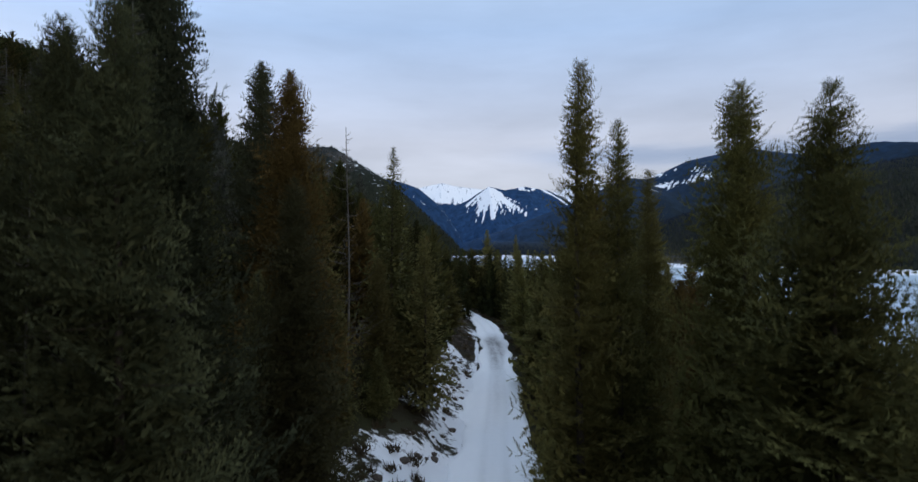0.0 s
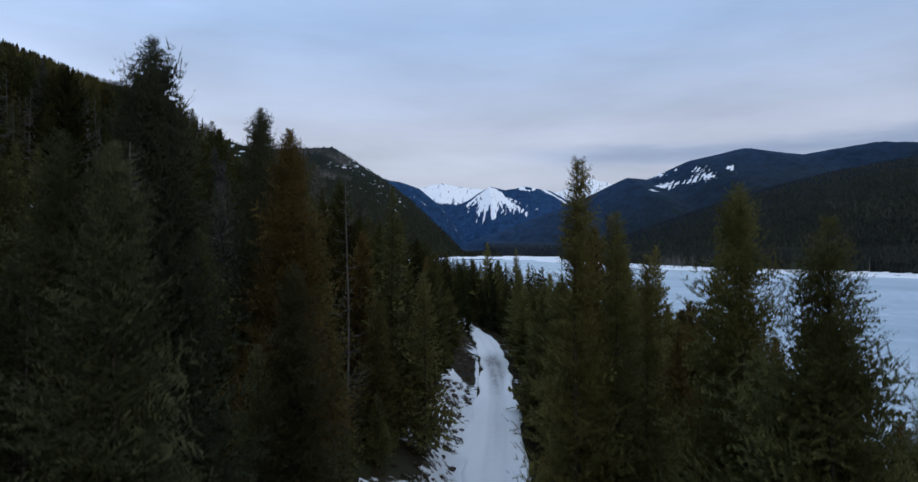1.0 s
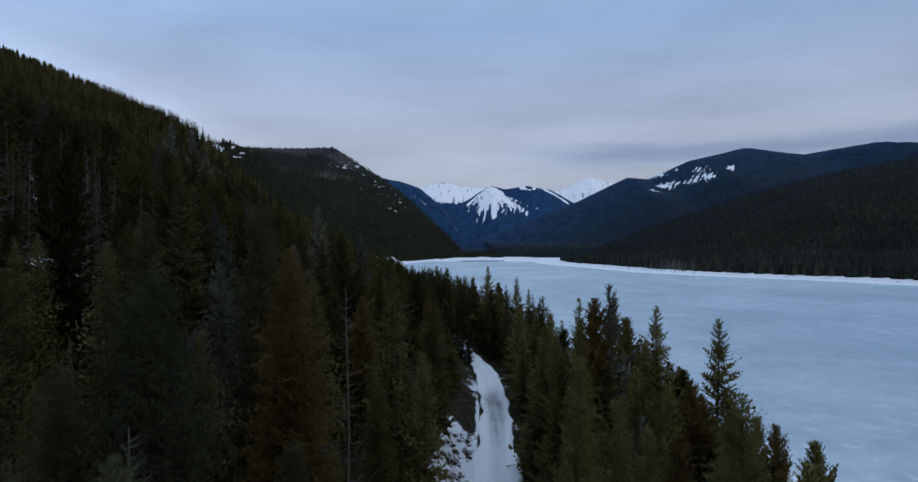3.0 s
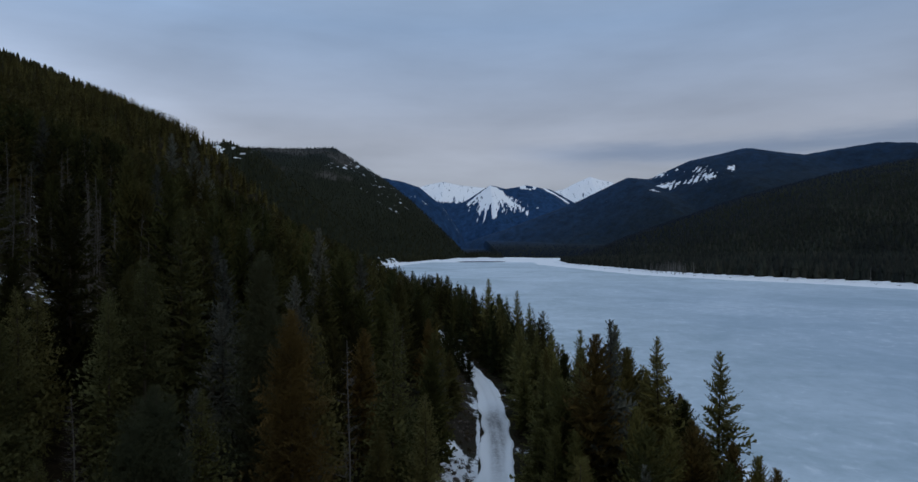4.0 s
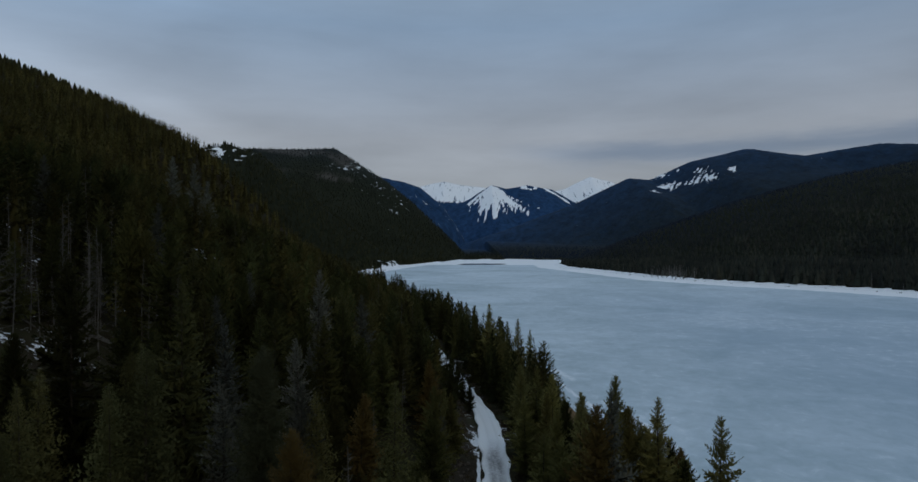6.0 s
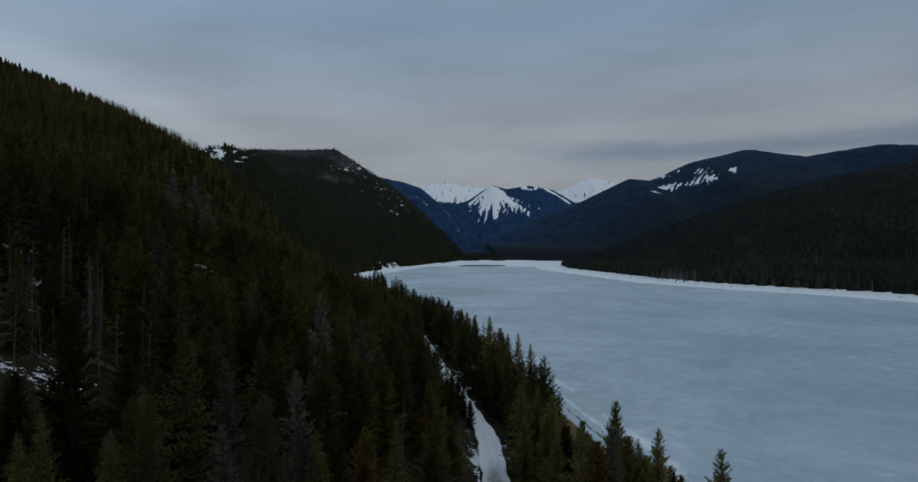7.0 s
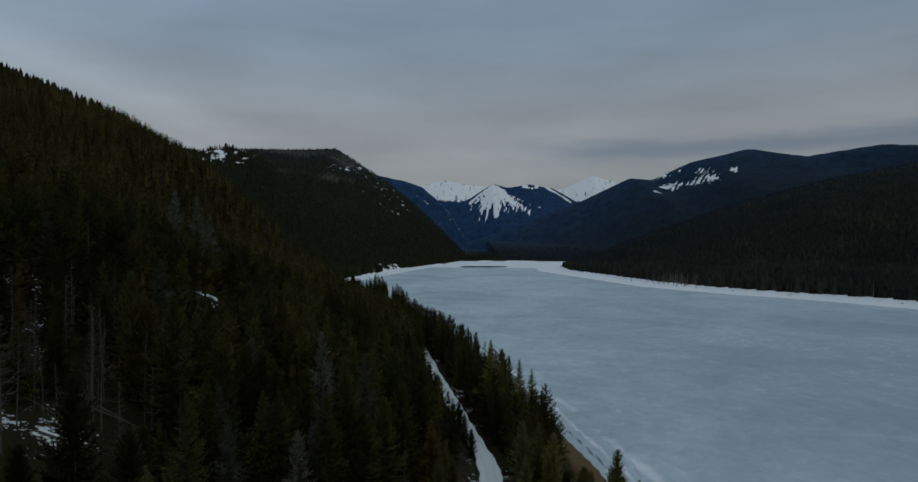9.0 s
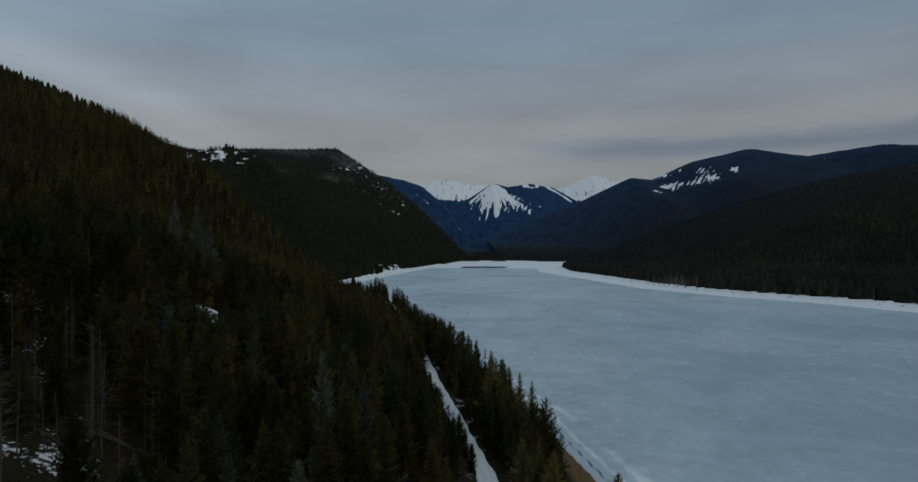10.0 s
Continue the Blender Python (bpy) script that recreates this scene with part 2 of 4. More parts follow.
SLOPE = needle_material("shaded_slope_needles", (0.026, 0.031, 0.011), (0.053, 0.056, 0.018), (0.078, 0.060, 0.020), 0.4, (0.45, 1.55))
RUST = needle_material("dry_rust_needles", (0.084, 0.062, 0.021), (0.134, 0.093, 0.032), (0.140, 0.091, 0.031), 0.1, (0.75, 1.25))
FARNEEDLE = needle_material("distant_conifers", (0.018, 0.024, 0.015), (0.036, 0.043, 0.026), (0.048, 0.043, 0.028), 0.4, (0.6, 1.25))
WESTERN = needle_material("distant_olive_conifers", (0.014, 0.020, 0.010), (0.027, 0.034, 0.016), (0.036, 0.033, 0.018), 0.3, (0.7, 1.2))
LICHEN = needle_material("lichen_grey_twigs", (0.072, 0.076, 0.062), (0.135, 0.140, 0.114), (0.125, 0.113, 0.088), 0.2, (0.6, 1.4))
BRUSH = needle_material("dry_brush", (0.035, 0.028, 0.018), (0.075, 0.058, 0.036), (0.06, 0.05, 0.03))
BARK = bark_material("conifer_bark", (0.022, 0.018, 0.014), (0.058, 0.046, 0.036))
GREY = bark_material("weathered_dead_wood", (0.050, 0.047, 0.042), (0.118, 0.110, 0.100))
PALE = bark_material("pale_bark", (0.08, 0.077, 0.072), (0.22, 0.21, 0.20))
STONE = bark_material("rubble_stone", (0.05, 0.042, 0.036), (0.12, 0.10, 0.085))


# ---- the lie of the land ----
def smooth(a, b, x):
    t = np.clip((x - a) / (b - a), 0, 1)
    return t * t * (3 - 2 * t)


# height 5 m above the ice: the road's middle line, x over y
ROAD_Y = [-300, -100, 0, 18, 36, 52, 63, 81, 93, 104, 110, 115, 132, 155, 187, 209, 300, 400, 500, 600]
ROAD_X = [-32, -12, -1.6, 0.2, 1.9, 3.1, 3.9, 4.9, 5.1, 5.0, 4.7, 4.1, 0.9, -2.9, -8.6, -12, -28, -47, -75, -140]
_ys = np.arange(-300, 601, 1.0)
_k = np.exp(-0.5 * (np.arange(-16, 17) / 4.0) ** 2)
_xs = np.convolve(np.pad(np.interp(_ys, ROAD_Y, ROAD_X), 16, mode="reflect", reflect_type="odd"), _k / _k.sum(), "valid")
ROAD_Z, ROAD_W = 5.0, 2.3


def road_x(y):
    return np.interp(y, _ys, _xs)


LAKE = [(30, -500), (28, -100), (29, 0), (31, 60), (27.5, 122), (23, 148), (21, 164), (12, 195), (3, 230), (-14, 300), (-32, 400), (-55, 490), (-90, 545),
        (-140, 610), (-130, 700), (-111, 808), (-85, 963), (-45, 1138), (0, 1390), (120, 1400), (235, 1390), (212, 1250), (166, 1080),
        (156, 935), (218, 628), (268, 543), (316, 492), (338, 446), (400, 330), (470, 150), (500, -200), (510, -500)]

# crests of the hills and ranges: x, y, height
RIDGES = {
    "west_hill": (0.36, 25, [(20, 1455, 0), (-44, 1500, 66), (-141, 1600, 156), (-216, 1700, 217), (-325, 1800, 288), (-389, 1850, 330),
                             (-511, 1800, 320), (-599, 1700, 306), (-697, 1600, 285), (-900, 1500, 320), (-1300, 900, 330)]),
    "west_knoll": (0.42, 12, [(-700, 900, 215), (-560, 1000, 205), (-480, 1045, 200), (-448, 1066, 209), (-425, 1080, 217), (-398, 1088, 209), (-372, 1092, 202), (-330, 1098, 165), (-250, 1104, 100), (-150, 1108, 25)]),
    "blue_ridge": (0.45, 40, [(20, 3000, 50), (0, 3000, 93), (-88, 3000, 225), (-205, 3000, 319), (-300, 3020, 350), (-382, 3050, 372), (-700, 3100, 420)]),
    "east_range": (0.33, 60, [(23, 2600, 40), (204, 2600, 100), (330, 2600, 150), (495, 2600, 212), (697, 2500, 311), (783, 2500, 304), (916, 2400, 367), (1127, 2400, 415),
                              (1249, 2200, 359), (1389, 2000, 373), (1446, 1900, 352), (1900, 1500, 400), (2100, 0, 400)]),
    "east_slope": (0.16, 80, [(240, 1160, 6), (394, 1300, 56), (520, 1320, 98), (673, 1350, 146), (860, 1380, 195), (1066, 1400, 233), (1500, 900, 320), (1700, 0, 330)]),
    "snow_cone": (0.40, 20, [(-53, 4200, 296), (60, 4200, 350), (140, 4200, 405), (210, 4200, 448), (325, 4240, 427), (460, 4200, 448), (633, 4200, 419), (781, 4200, 337), (900, 4200, 280)]),
    "high_range": (0.55, 15, [(-600, 4700, 420), (-414, 4700, 462), (-230, 4700, 506), (-133, 4700, 526), (-23, 4700, 500), (106, 4700, 484), (506, 4700, 440),
                              (700, 4700, 440), (828, 4700, 475), (930, 4700, 525), (1016, 4700, 562), (1164, 4700, 530), (1426, 4700, 420), (1900, 4600, 380)]),
}
SPUR = [(-700, 300, 304), (-450, 400, 219), (-331, 440, 166), (-290, 447, 149), (-257, 447, 136), (-209, 396, 117), (-164, 342, 97), (-139, 324, 84), (-120, 345, 62), (-108, 405, 37), (-90, 460, 13), (-71, 500, 3), (0, 505, 0)]


def near_line(x, y, pts, closed=False):
    """Distance to a polyline, and the third value along it where there is one."""
    best = np.full(x.shape, 1e9)
    val = np.zeros(x.shape)
    pts = list(pts) + ([pts[0]] if closed else [])
    for a, b in zip(pts[:-1], pts[1:]):
        dx, dy = b[0] - a[0], b[1] - a[1]
        t = np.clip(((x - a[0]) * dx + (y - a[1]) * dy) / (dx * dx + dy * dy), 0, 1)
        d = np.hypot(x - a[0] - t * dx, y - a[1] - t * dy)
        hit = d < best
        best = np.where(hit, d, best)
        if len(a) > 2:
            val = np.where(hit, a[2] + t * (b[2] - a[2]), val)
    return best, val


def lake_distance(x, y):
    """Metres from the shore: plus on land, minus on the ice."""
    d, _ = near_line(x, y, LAKE, True)
    inside = np.zeros(x.shape, bool)
    for (ax, ay), (bx, by) in zip(LAKE, LAKE[1:] + LAKE[:1]):
        cross = (ay > y) != (by > y)
        inside ^= cross & (x < (bx - ax) * (y - ay) / (by - ay + 1e-9) + ax)
    return np.where(inside, -d, d)


def fbm(x, y, size, octaves=4, seed=0):
    """Smooth value noise, about -1 to 1."""
    out, amp = np.zeros(x.shape), 1.0
    for o in range(octaves):
        u, v = x / size + 17.3 * seed + 5.1 * o, y / size - 9.7 * seed + 3.3 * o
        i, j = np.floor(u), np.floor(v)
        fu, fv = u - i, v - j
        fu, fv = fu * fu * (3 - 2 * fu), fv * fv * (3 - 2 * fv)

        def h(a, b):
            s = np.sin(a * 127.1 + b * 311.7 + seed * 74.7) * 43758.5453
            return (s - np.floor(s)) * 2 - 1
        out += amp * ((h(i, j) * (1 - fu) + h(i + 1, j) * fu) * (1 - fv) + (h(i, j + 1) * (1 - fu) + h(i + 1, j + 1) * fu) * fv)
        amp, size = amp * 0.5, size * 0.5
    return out * 0.6


def clearing(x, y):
    """Openings in the hillside forest where the snow lies."""
    a = 0.74 * np.exp(-(((x + 44) / 10) ** 2 + ((y - 63) / 8) ** 2) ** 2)
    a = np.maximum(a, 0.62 * np.exp(-((x - 234) / 16) ** 2 - ((y - 655) / 34) ** 2))
    return np.maximum(a, 0.9 * np.exp(-((x + 49) / 4.0) ** 2 - ((y - 119) / 14) ** 2))


def land(x, y):
    """Height of the ground, and its cover: snow, rock, sand, far forest."""
    x, y = np.asarray(x, float), np.asarray(y, float)
    d = lake_distance(x, y)
    r = np.hypot(x, y)
    # hillside over the road, with a spur that closes it to the north
    u = x - road_x(np.clip(y, -300, 600))
    ul = np.maximum(-u - ROAD_W, 0)
    plane = ROAD_Z + 1.3 * smooth(0.2, 3.2, ul) + 0.46 * np.maximum(ul - 1.5, 0) + 0.00006 * ul ** 2
    sx = [p[0] for p in SPUR]
    yc, zc = np.interp(x, sx, [p[1] for p in SPUR]), np.interp(x, sx, [p[2] for p in SPUR])
    w = smooth(0, 1, (y - 220) / np.maximum(yc - 220, 1))
    hill = plane * (1 - w) + np.maximum(zc, 0.5) * w + 2.2 * fbm(x, y, 45, 3, 1) * smooth(8, 40, ul)
    hill = np.where(y > yc, zc - 0.5 * (y - yc), hill)
    hill = hill + 6 * np.exp(-((x + 50) / 9) ** 2 - ((y - 116) / 12) ** 2)
    hill = np.minimum(hill, 300 + 0.02 * ul)
    # between the road and the water
    ur = np.maximum(u - ROAD_W, 0)
    right = ROAD_Z - 0.25 * smooth(0, 1, ur)
    near = np.where(u > 0, right, np.where(u < -ROAD_W, hill, ROAD_Z))
    near = np.where((x > 100) | (y > 640), -50, near)
    z = np.maximum(near, 1.6 + np.minimum(np.where(x > 100, 0.045, 0.012) * np.maximum(d, 0), 45) * (r > 350))
    # a snowy bluff on the western shore
    z = z + 13 * np.exp(-((d - 24) / 15) ** 2) * smooth(780, 830, y) * smooth(1010, 960, y) * (x < 0) * (0.7 + 0.5 * fbm(x, y, 30, 2, 4))
    top = np.full(x.shape, -99.0)
    rough = {"west_hill": 10, "west_knoll": 7, "blue_ridge": 16, "east_range": 14, "east_slope": 8, "snow_cone": 14, "high_range": 26}
    for name, (s, wd, pts) in RIDGES.items():
        pts = sorted(pts)
        px_, py_, ph_ = ([q[k] for q in pts] for k in range(3))
        dist = np.abs(y - np.interp(x, px_, py_))
        h = np.interp(x, px_, ph_) - 0.6 * (np.maximum(px_[0] - x, 0) + np.maximum(x - px_[-1], 0))
        v = h - s * (np.sqrt(dist ** 2 + wd ** 2) - wd)
        v = v + rough[name] * fbm(x, y, 160, 5, 3) * np.clip(dist / 150, 0.15, 1) * np.clip(v / 60, 0, 1)
        z = np.maximum(z, v)
        top = np.where(v >= z, {"west_hill": 1, "blue_ridge": 2, "east_range": 3, "east_slope": 4, "snow_cone": 5, "high_range": 6, "west_knoll": 7}[name], top)
    bank = np.where(d > 0, np.minimum(0.12 * d, 1.0) + 0.95 * np.maximum(d - 8, 0), np.maximum(0.25 * d, -1.6))
    z = np.where(d > 0, np.minimum(z, bank), bank)
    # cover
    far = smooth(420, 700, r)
    snow = 0.33 + 0.16 * fbm(x, y, 40, 3, 5)
    snow = snow - 0.12 * smooth(120, 220, r)
    snow = np.where((u < -2.2) & (u > np.interp(y, [20, 34, 60], [-8.6, -8.0, -6.2])) & (y < 320), np.interp(y, [88, 104], [0.64, 0.40]) - 0.035 * ul + 0.22 * fbm(x, y, 3.0, 3, 25), snow)
    # a bare earth cut above the bend
    snow = snow - 0.40 * smooth(-2.4, -2.9, u) * smooth(-6.5, -5.5, u) * smooth(73, 76, y) * smooth(91, 87, y)
    snow = np.where((u > 2) & (x < 100) & (y < 600), 0.40 + 0.25 * fbm(x, y, 7, 3, 21), snow)
    snow = snow * (1 - far) + far * 0.18
    patchy = fbm(x, y, 120, 4, 8)
    snow = np.maximum(snow, 0.61 * clearing(x, y))
    outcrop = 0.8 * np.exp(-((x + 262 - 0.85 * (250 - z)) / 60) ** 2) * smooth(70, 130, z)
    outcrop = outcrop + 0.9 * np.exp(-((x + 330) / 50) ** 2 - ((z - 252) / 24) ** 2)
    snow = np.where(top == 1, 0.2 + 0.165 * outcrop, snow)
    snow = np.where(top == 7, 0.19 + 0.36 * smooth(-358, -380, x) * smooth(-500, -470, x) * smooth(168, 184, z) * smooth(-0.3, 0.3, fbm(x, z * 2, 14, 3, 19)), snow)
    snow = np.where((top == 2), 0.20 + 0.20 * smooth(0.1, 0.6, patchy), snow)
    # ragged snowfields on the eastern summit
    band = lambda x0, z0, x1, z1, thick: np.exp(-((z - np.interp(x, [x0, x1], [z0, z1])) / thick) ** 2) * smooth(x0 - 25, x0 + 25, x) * smooth(x1 + 25, x1 - 25, x)
    rag = smooth(-0.08, 0.26, fbm(x * 1.3 - z, z * 2.6 + x * 0.4, 34, 5, 14))
    field = band(705, 234, 975, 298, 16) * rag + 0.9 * band(783, 303, 866, 330, 9) * rag + 0.9 * np.exp(-((x - 900) / 62) ** 2 - ((z - 318) / 16) ** 2) * rag
    snow = np.where(top == 3, 0.17 + 0.62 * field, snow)
    # a fan of snow chutes under the pointed peak
    drop = np.maximum(446 - z, 0)
    fan = (x - 222) / (drop + 14)
    chute = fbm(fan * 100, fan * 0 + 3, 6, 4, 6) + 0.25 * fbm(x, z, 14, 3, 26)
    reach = (300 - 115 * np.abs(fan)) * (0.72 + 0.62 * chute)
    cone = smooth(-1.35, -1.15, fan) * smooth(1.25, 1.0, fan) * smooth(22, -22, drop - np.maximum(reach, 60 - 20 * np.abs(fan))) * smooth(2, 14, drop + 14 * (x < 215))
    east = band(320, 352, 500, 238, 12) * 0.34 * smooth(-0.3, 0.1, chute) + band(575, 425, 735, 315, 13) * 0.7
    crest = smooth(398, 425, z) * smooth(400, 440, x) * smooth(600, 570, x)
    snow = np.where(top == 5, 0.20 + (0.50 + 0.12 * chute) * cone + east + 0.7 * crest * smooth(-0.1, 0.2, fbm(x, z, 40, 3, 17)), snow)
    snow = np.where(top == 6, 0.1 + 0.56 * smooth(300, 360, z), snow)
    snow = np.where((d > 0) & (d < np.where(y > 1200, 4, 11)) & (z < 3) & (r > 300), 1.2, snow)
    snow = np.where((d > 0) & (d < 34) & (x < 0) & (y > 800) & (y < 990) & (d > 9), 0.38 + 0.6 * fbm(x, y, 22, 3, 15), snow)
    sand = smooth(6.5, 4, d) * (r < 300) * (d > -3)
    rock = np.where((top == 1) & (z > 200), 0.5 * smooth(0.0, 0.5, patchy), 0) + np.where((u < -2.4) & (u > -7) & (y < 320), 0.12, 0)
    snow = np.where(sand > 0.3, 0.15, snow)
    return z, snow, rock, sand, far, d, u


def link_mesh(name, verts, faces, material, parent=None, attrs=None, flat=True):
    """A mesh object from arrays: verts (n, 3), faces (m, 3) or (m, 4)."""
    me = bpy.data.meshes.new(name)
    n, k = faces.shape
    me.vertices.add(len(verts))
    me.vertices.foreach_set("co", np.ascontiguousarray(verts, np.float32).ravel())
    me.loops.add(n * k)
    me.loops.foreach_set("vertex_index", np.ascontiguousarray(faces, np.int32).ravel())
    me.polygons.add(n)
    me.polygons.foreach_set("loop_start", np.arange(0, n * k, k, dtype=np.int32))
    me.update(calc_edges=True)
    for key, values in (attrs or {}).items():
        a = me.attributes.new(key, "FLOAT", "POINT")
        a.data.foreach_set("value", np.ascontiguousarray(values, np.float32))
    if not flat:
        me.polygons.foreach_set("use_smooth", np.ones(n, bool))
    me.materials.append(material)
    me.validate()
    ob = new(name, me)
    if parent is not None:
        ob.parent = parent
    return ob


def grid_faces(rows, cols, wrap=False):
    i, j = np.meshgrid(np.arange(rows - 1), np.arange(cols if wrap else cols - 1), indexing="ij")
    a, b = i * cols + j, i * cols + (j + 1) % cols
    return np.stack([a, b, b + cols, a + cols], -1).reshape(-1, 4)


# ground: one sheet from underfoot to the horizon, finer nearby
az = np.concatenate([np.radians(np.linspace(-44, -5, 160, endpoint=False)), np.radians(np.linspace(-5, 15, 220, endpoint=False)), np.radians(np.linspace(15, 44, 120)), np.radians(np.linspace(44, 316, 80)[1:-1])])
rad = np.concatenate([[0.0], 3.0 * (380 / 3.0) ** np.linspace(0, 1, 135), np.arange(388, 700, 8.0), np.arange(710, 1300, 15.0), np.arange(1310, 1480, 8.0), np.arange(1490, 2700, 26.0), np.arange(2720, 3800, 60.0), np.arange(3800, 4901, 28.0)])
A, R = np.meshgrid(az, rad)
GX, GY = R * np.sin(A), R * np.cos(A)
gz, g_snow, g_rock, g_sand, g_far, _, g_u = land(GX, GY)
gz = np.where(np.abs(g_u) < ROAD_W + 0.1, np.where((np.abs(GX) < 100) & (GY < 600), gz - 0.06, gz), gz)
# blue: painted haze, growing with distance, a little less on the eastern range
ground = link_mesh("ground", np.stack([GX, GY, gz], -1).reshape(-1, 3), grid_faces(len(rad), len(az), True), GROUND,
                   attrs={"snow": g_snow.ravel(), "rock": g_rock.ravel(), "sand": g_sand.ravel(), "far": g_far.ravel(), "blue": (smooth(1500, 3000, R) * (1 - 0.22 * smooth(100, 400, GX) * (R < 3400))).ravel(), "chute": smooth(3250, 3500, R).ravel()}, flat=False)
tagged(ground, "snow-patched brown forest floor rising to dark wooded mountains", "ground", kind="structure")

# lake ice: a flat sheet that ends under the banks
lx, ly = np.meshgrid(np.concatenate([np.arange(-240, -4, 4.0), np.arange(-4, 48, 1.0), np.arange(48, 60, 4.0), np.arange(60, 540, 8.0)]), np.concatenate([np.arange(-480, -80, 16.0), np.arange(-80, 84, 4.0), np.arange(84, 236, 1.6), np.arange(236, 260, 4.0), np.arange(260, 1000, 8.0), np.arange(1000, 1160, 4.0), np.arange(1160, 1480, 8.0)]))
ld = lake_distance(lx, ly)
lf = grid_faces(*lx.shape)
lf = lf[(ld.ravel()[lf] < 9).any(1)]
near_shore = (ly < 320) * (lx < 100)
melt = (0.62 * np.exp(-((ld + 2.2) / 1.0) ** 2) + 0.42 * np.exp(-((ld + 7.0 + 1.5 * fbm(lx, ly, 12, 2, 33)) / 0.8) ** 2)) * near_shore
pool = 1.15 * np.exp(-((lx - 40) / 46) ** 4 - ((ly - 1085 - 0.1 * lx) / 34) ** 2)
rim = np.where((ly > 100) & (lx > 60), smooth(-40, -30, ld), 0) + smooth(1030, 1070, ly) * 0.9 + np.where((ly > 560) & (lx < 60), smooth(-14, -7, ld), 0) + 0.62 * np.exp(-((ld + 5.0) / 1.2) ** 2) * near_shore + 0.45 * smooth(-15, -9, ld) * smooth(-7.5, -8.5, ld) * near_shore
# bare: only how far the ice turns darker and bluer, eastwards and nearby
lake = link_mesh("lake", np.stack([lx, ly, np.zeros(lx.shape)], -1).reshape(-1, 3), lf, ICE, attrs={"rim": rim.ravel(), "melt": np.maximum(melt, pool).ravel(), "bare": (smooth(25, 150, lx) * smooth(620, 180, ly)).ravel()}, flat=False)
tagged(lake, "frozen lake under mottled blue-grey ice and thin snow", "lake", kind="structure")

# road: packed snow with two worn wheel tracks
ry = np.arange(-120, 420, 0.8)
rx = road_x(ry)
tx, ty = np.gradient(rx), np.gradient(ry)
tl = np.hypot(tx, ty)
half = np.interp(ry, [42, 60, 85, 104, 118, 132, 187], [2.65, 2.25, 1.9, 1.8, 1.55, 1.5, 1.5])
across = np.linspace(-1.3, 1.3, 33)
off = across[None] * half[:, None]
px = rx[:, None] + off * (ty / tl)[:, None]
py = ry[:, None] - off * (tx / tl)[:, None]
off = off + 0.25 * fbm(px, py, 5, 2, 9)
track = np.exp(-((np.abs(off - 0.1) - 0.75) / 0.26) ** 2)
edge = np.abs(across)[None] * np.ones(px.shape) + (0.27 + 0.11 * (across < 0)) * fbm(px, py, 4.5, 4, 2)
pz = ROAD_Z + 0.07 - 0.06 * track + 0.08 * np.exp(-((edge - 0.95) / 0.1) ** 2) + 0.03 * fbm(px, py, 3, 3, 4) - 0.20 * smooth(1.0, 1.14, edge) - 0.35 * smooth(1.08, 1.24, edge)
wear = 0.15 * track + 0.24 * smooth(40, 60, py) * smooth(95, 92, py) * np.exp(-((off - 0.15) / 0.5) ** 2) + 1.0 * smooth(62, 82, py + off) * smooth(99, 90, py + 3.0 * fbm(px * 2.2, py * 0.25, 2, 3, 5)) * (0.75 + 0.5 * fbm(px * 3, py * 0.2, 2, 3, 15)) * np.exp(-((off - 0.1) / np.interp(py, [66, 86], [0.6, 1.5])) ** 4) + 0.06 * np.exp(-(off / 0.5) ** 2)
road = link_mesh("road", np.stack([px, py, pz], -1).reshape(-1, 3), grid_faces(*px.shape)[:, ::-1], ROAD, attrs={"wear": wear.ravel()}, flat=False)
tagged(road, "narrow snow-packed forest road with faint grey wheel tracks", "road", kind="structure")


# ---- trees ----
def rng(seed):
    return np.random.default_rng(seed)


def tube(p0, p1, r0, r1, sides=6):
    """A tapered round bar as verts and triangles."""
    p0, p1 = np.array(p0, float), np.array(p1, float)
    w = (p1 - p0) / np.linalg.norm(p1 - p0)
    a = np.cross(w, (0, 0, 1.0) if abs(w[2]) < 0.9 else (1.0, 0, 0))
    a /= np.linalg.norm(a)
    b = np.cross(w, a)
    t = np.linspace(0, 2 * np.pi, sides, endpoint=False)
    ring = np.cos(t)[:, None] * a + np.sin(t)[:, None] * b
    v = np.concatenate([p0 + r0 * ring, p1 + r1 * ring])
    i = np.arange(sides)
    j = (i + 1) % sides
    f = np.concatenate([np.stack([i, j, j + sides], 1), np.stack([i, j + sides, i + sides], 1)])
    return v, f


def merge(bits):
    vs, fs, n = [], [], 0
    for v, f in bits:
        vs.append(v)
        fs.append(f + n)
        n += len(v)
    return np.concatenate(vs), np.concatenate(fs)


def profile(q, shape):
    """Branch reach over the height of the crown, 0 foot to 1 tip."""
    power = {"spruce": 0.88, "fir": 0.70, "pine": 0.60}[shape]
    return np.clip((1 - q) ** power * (0.66 + 0.34 * np.minimum(1, q / 0.15)), 0.03, 1)


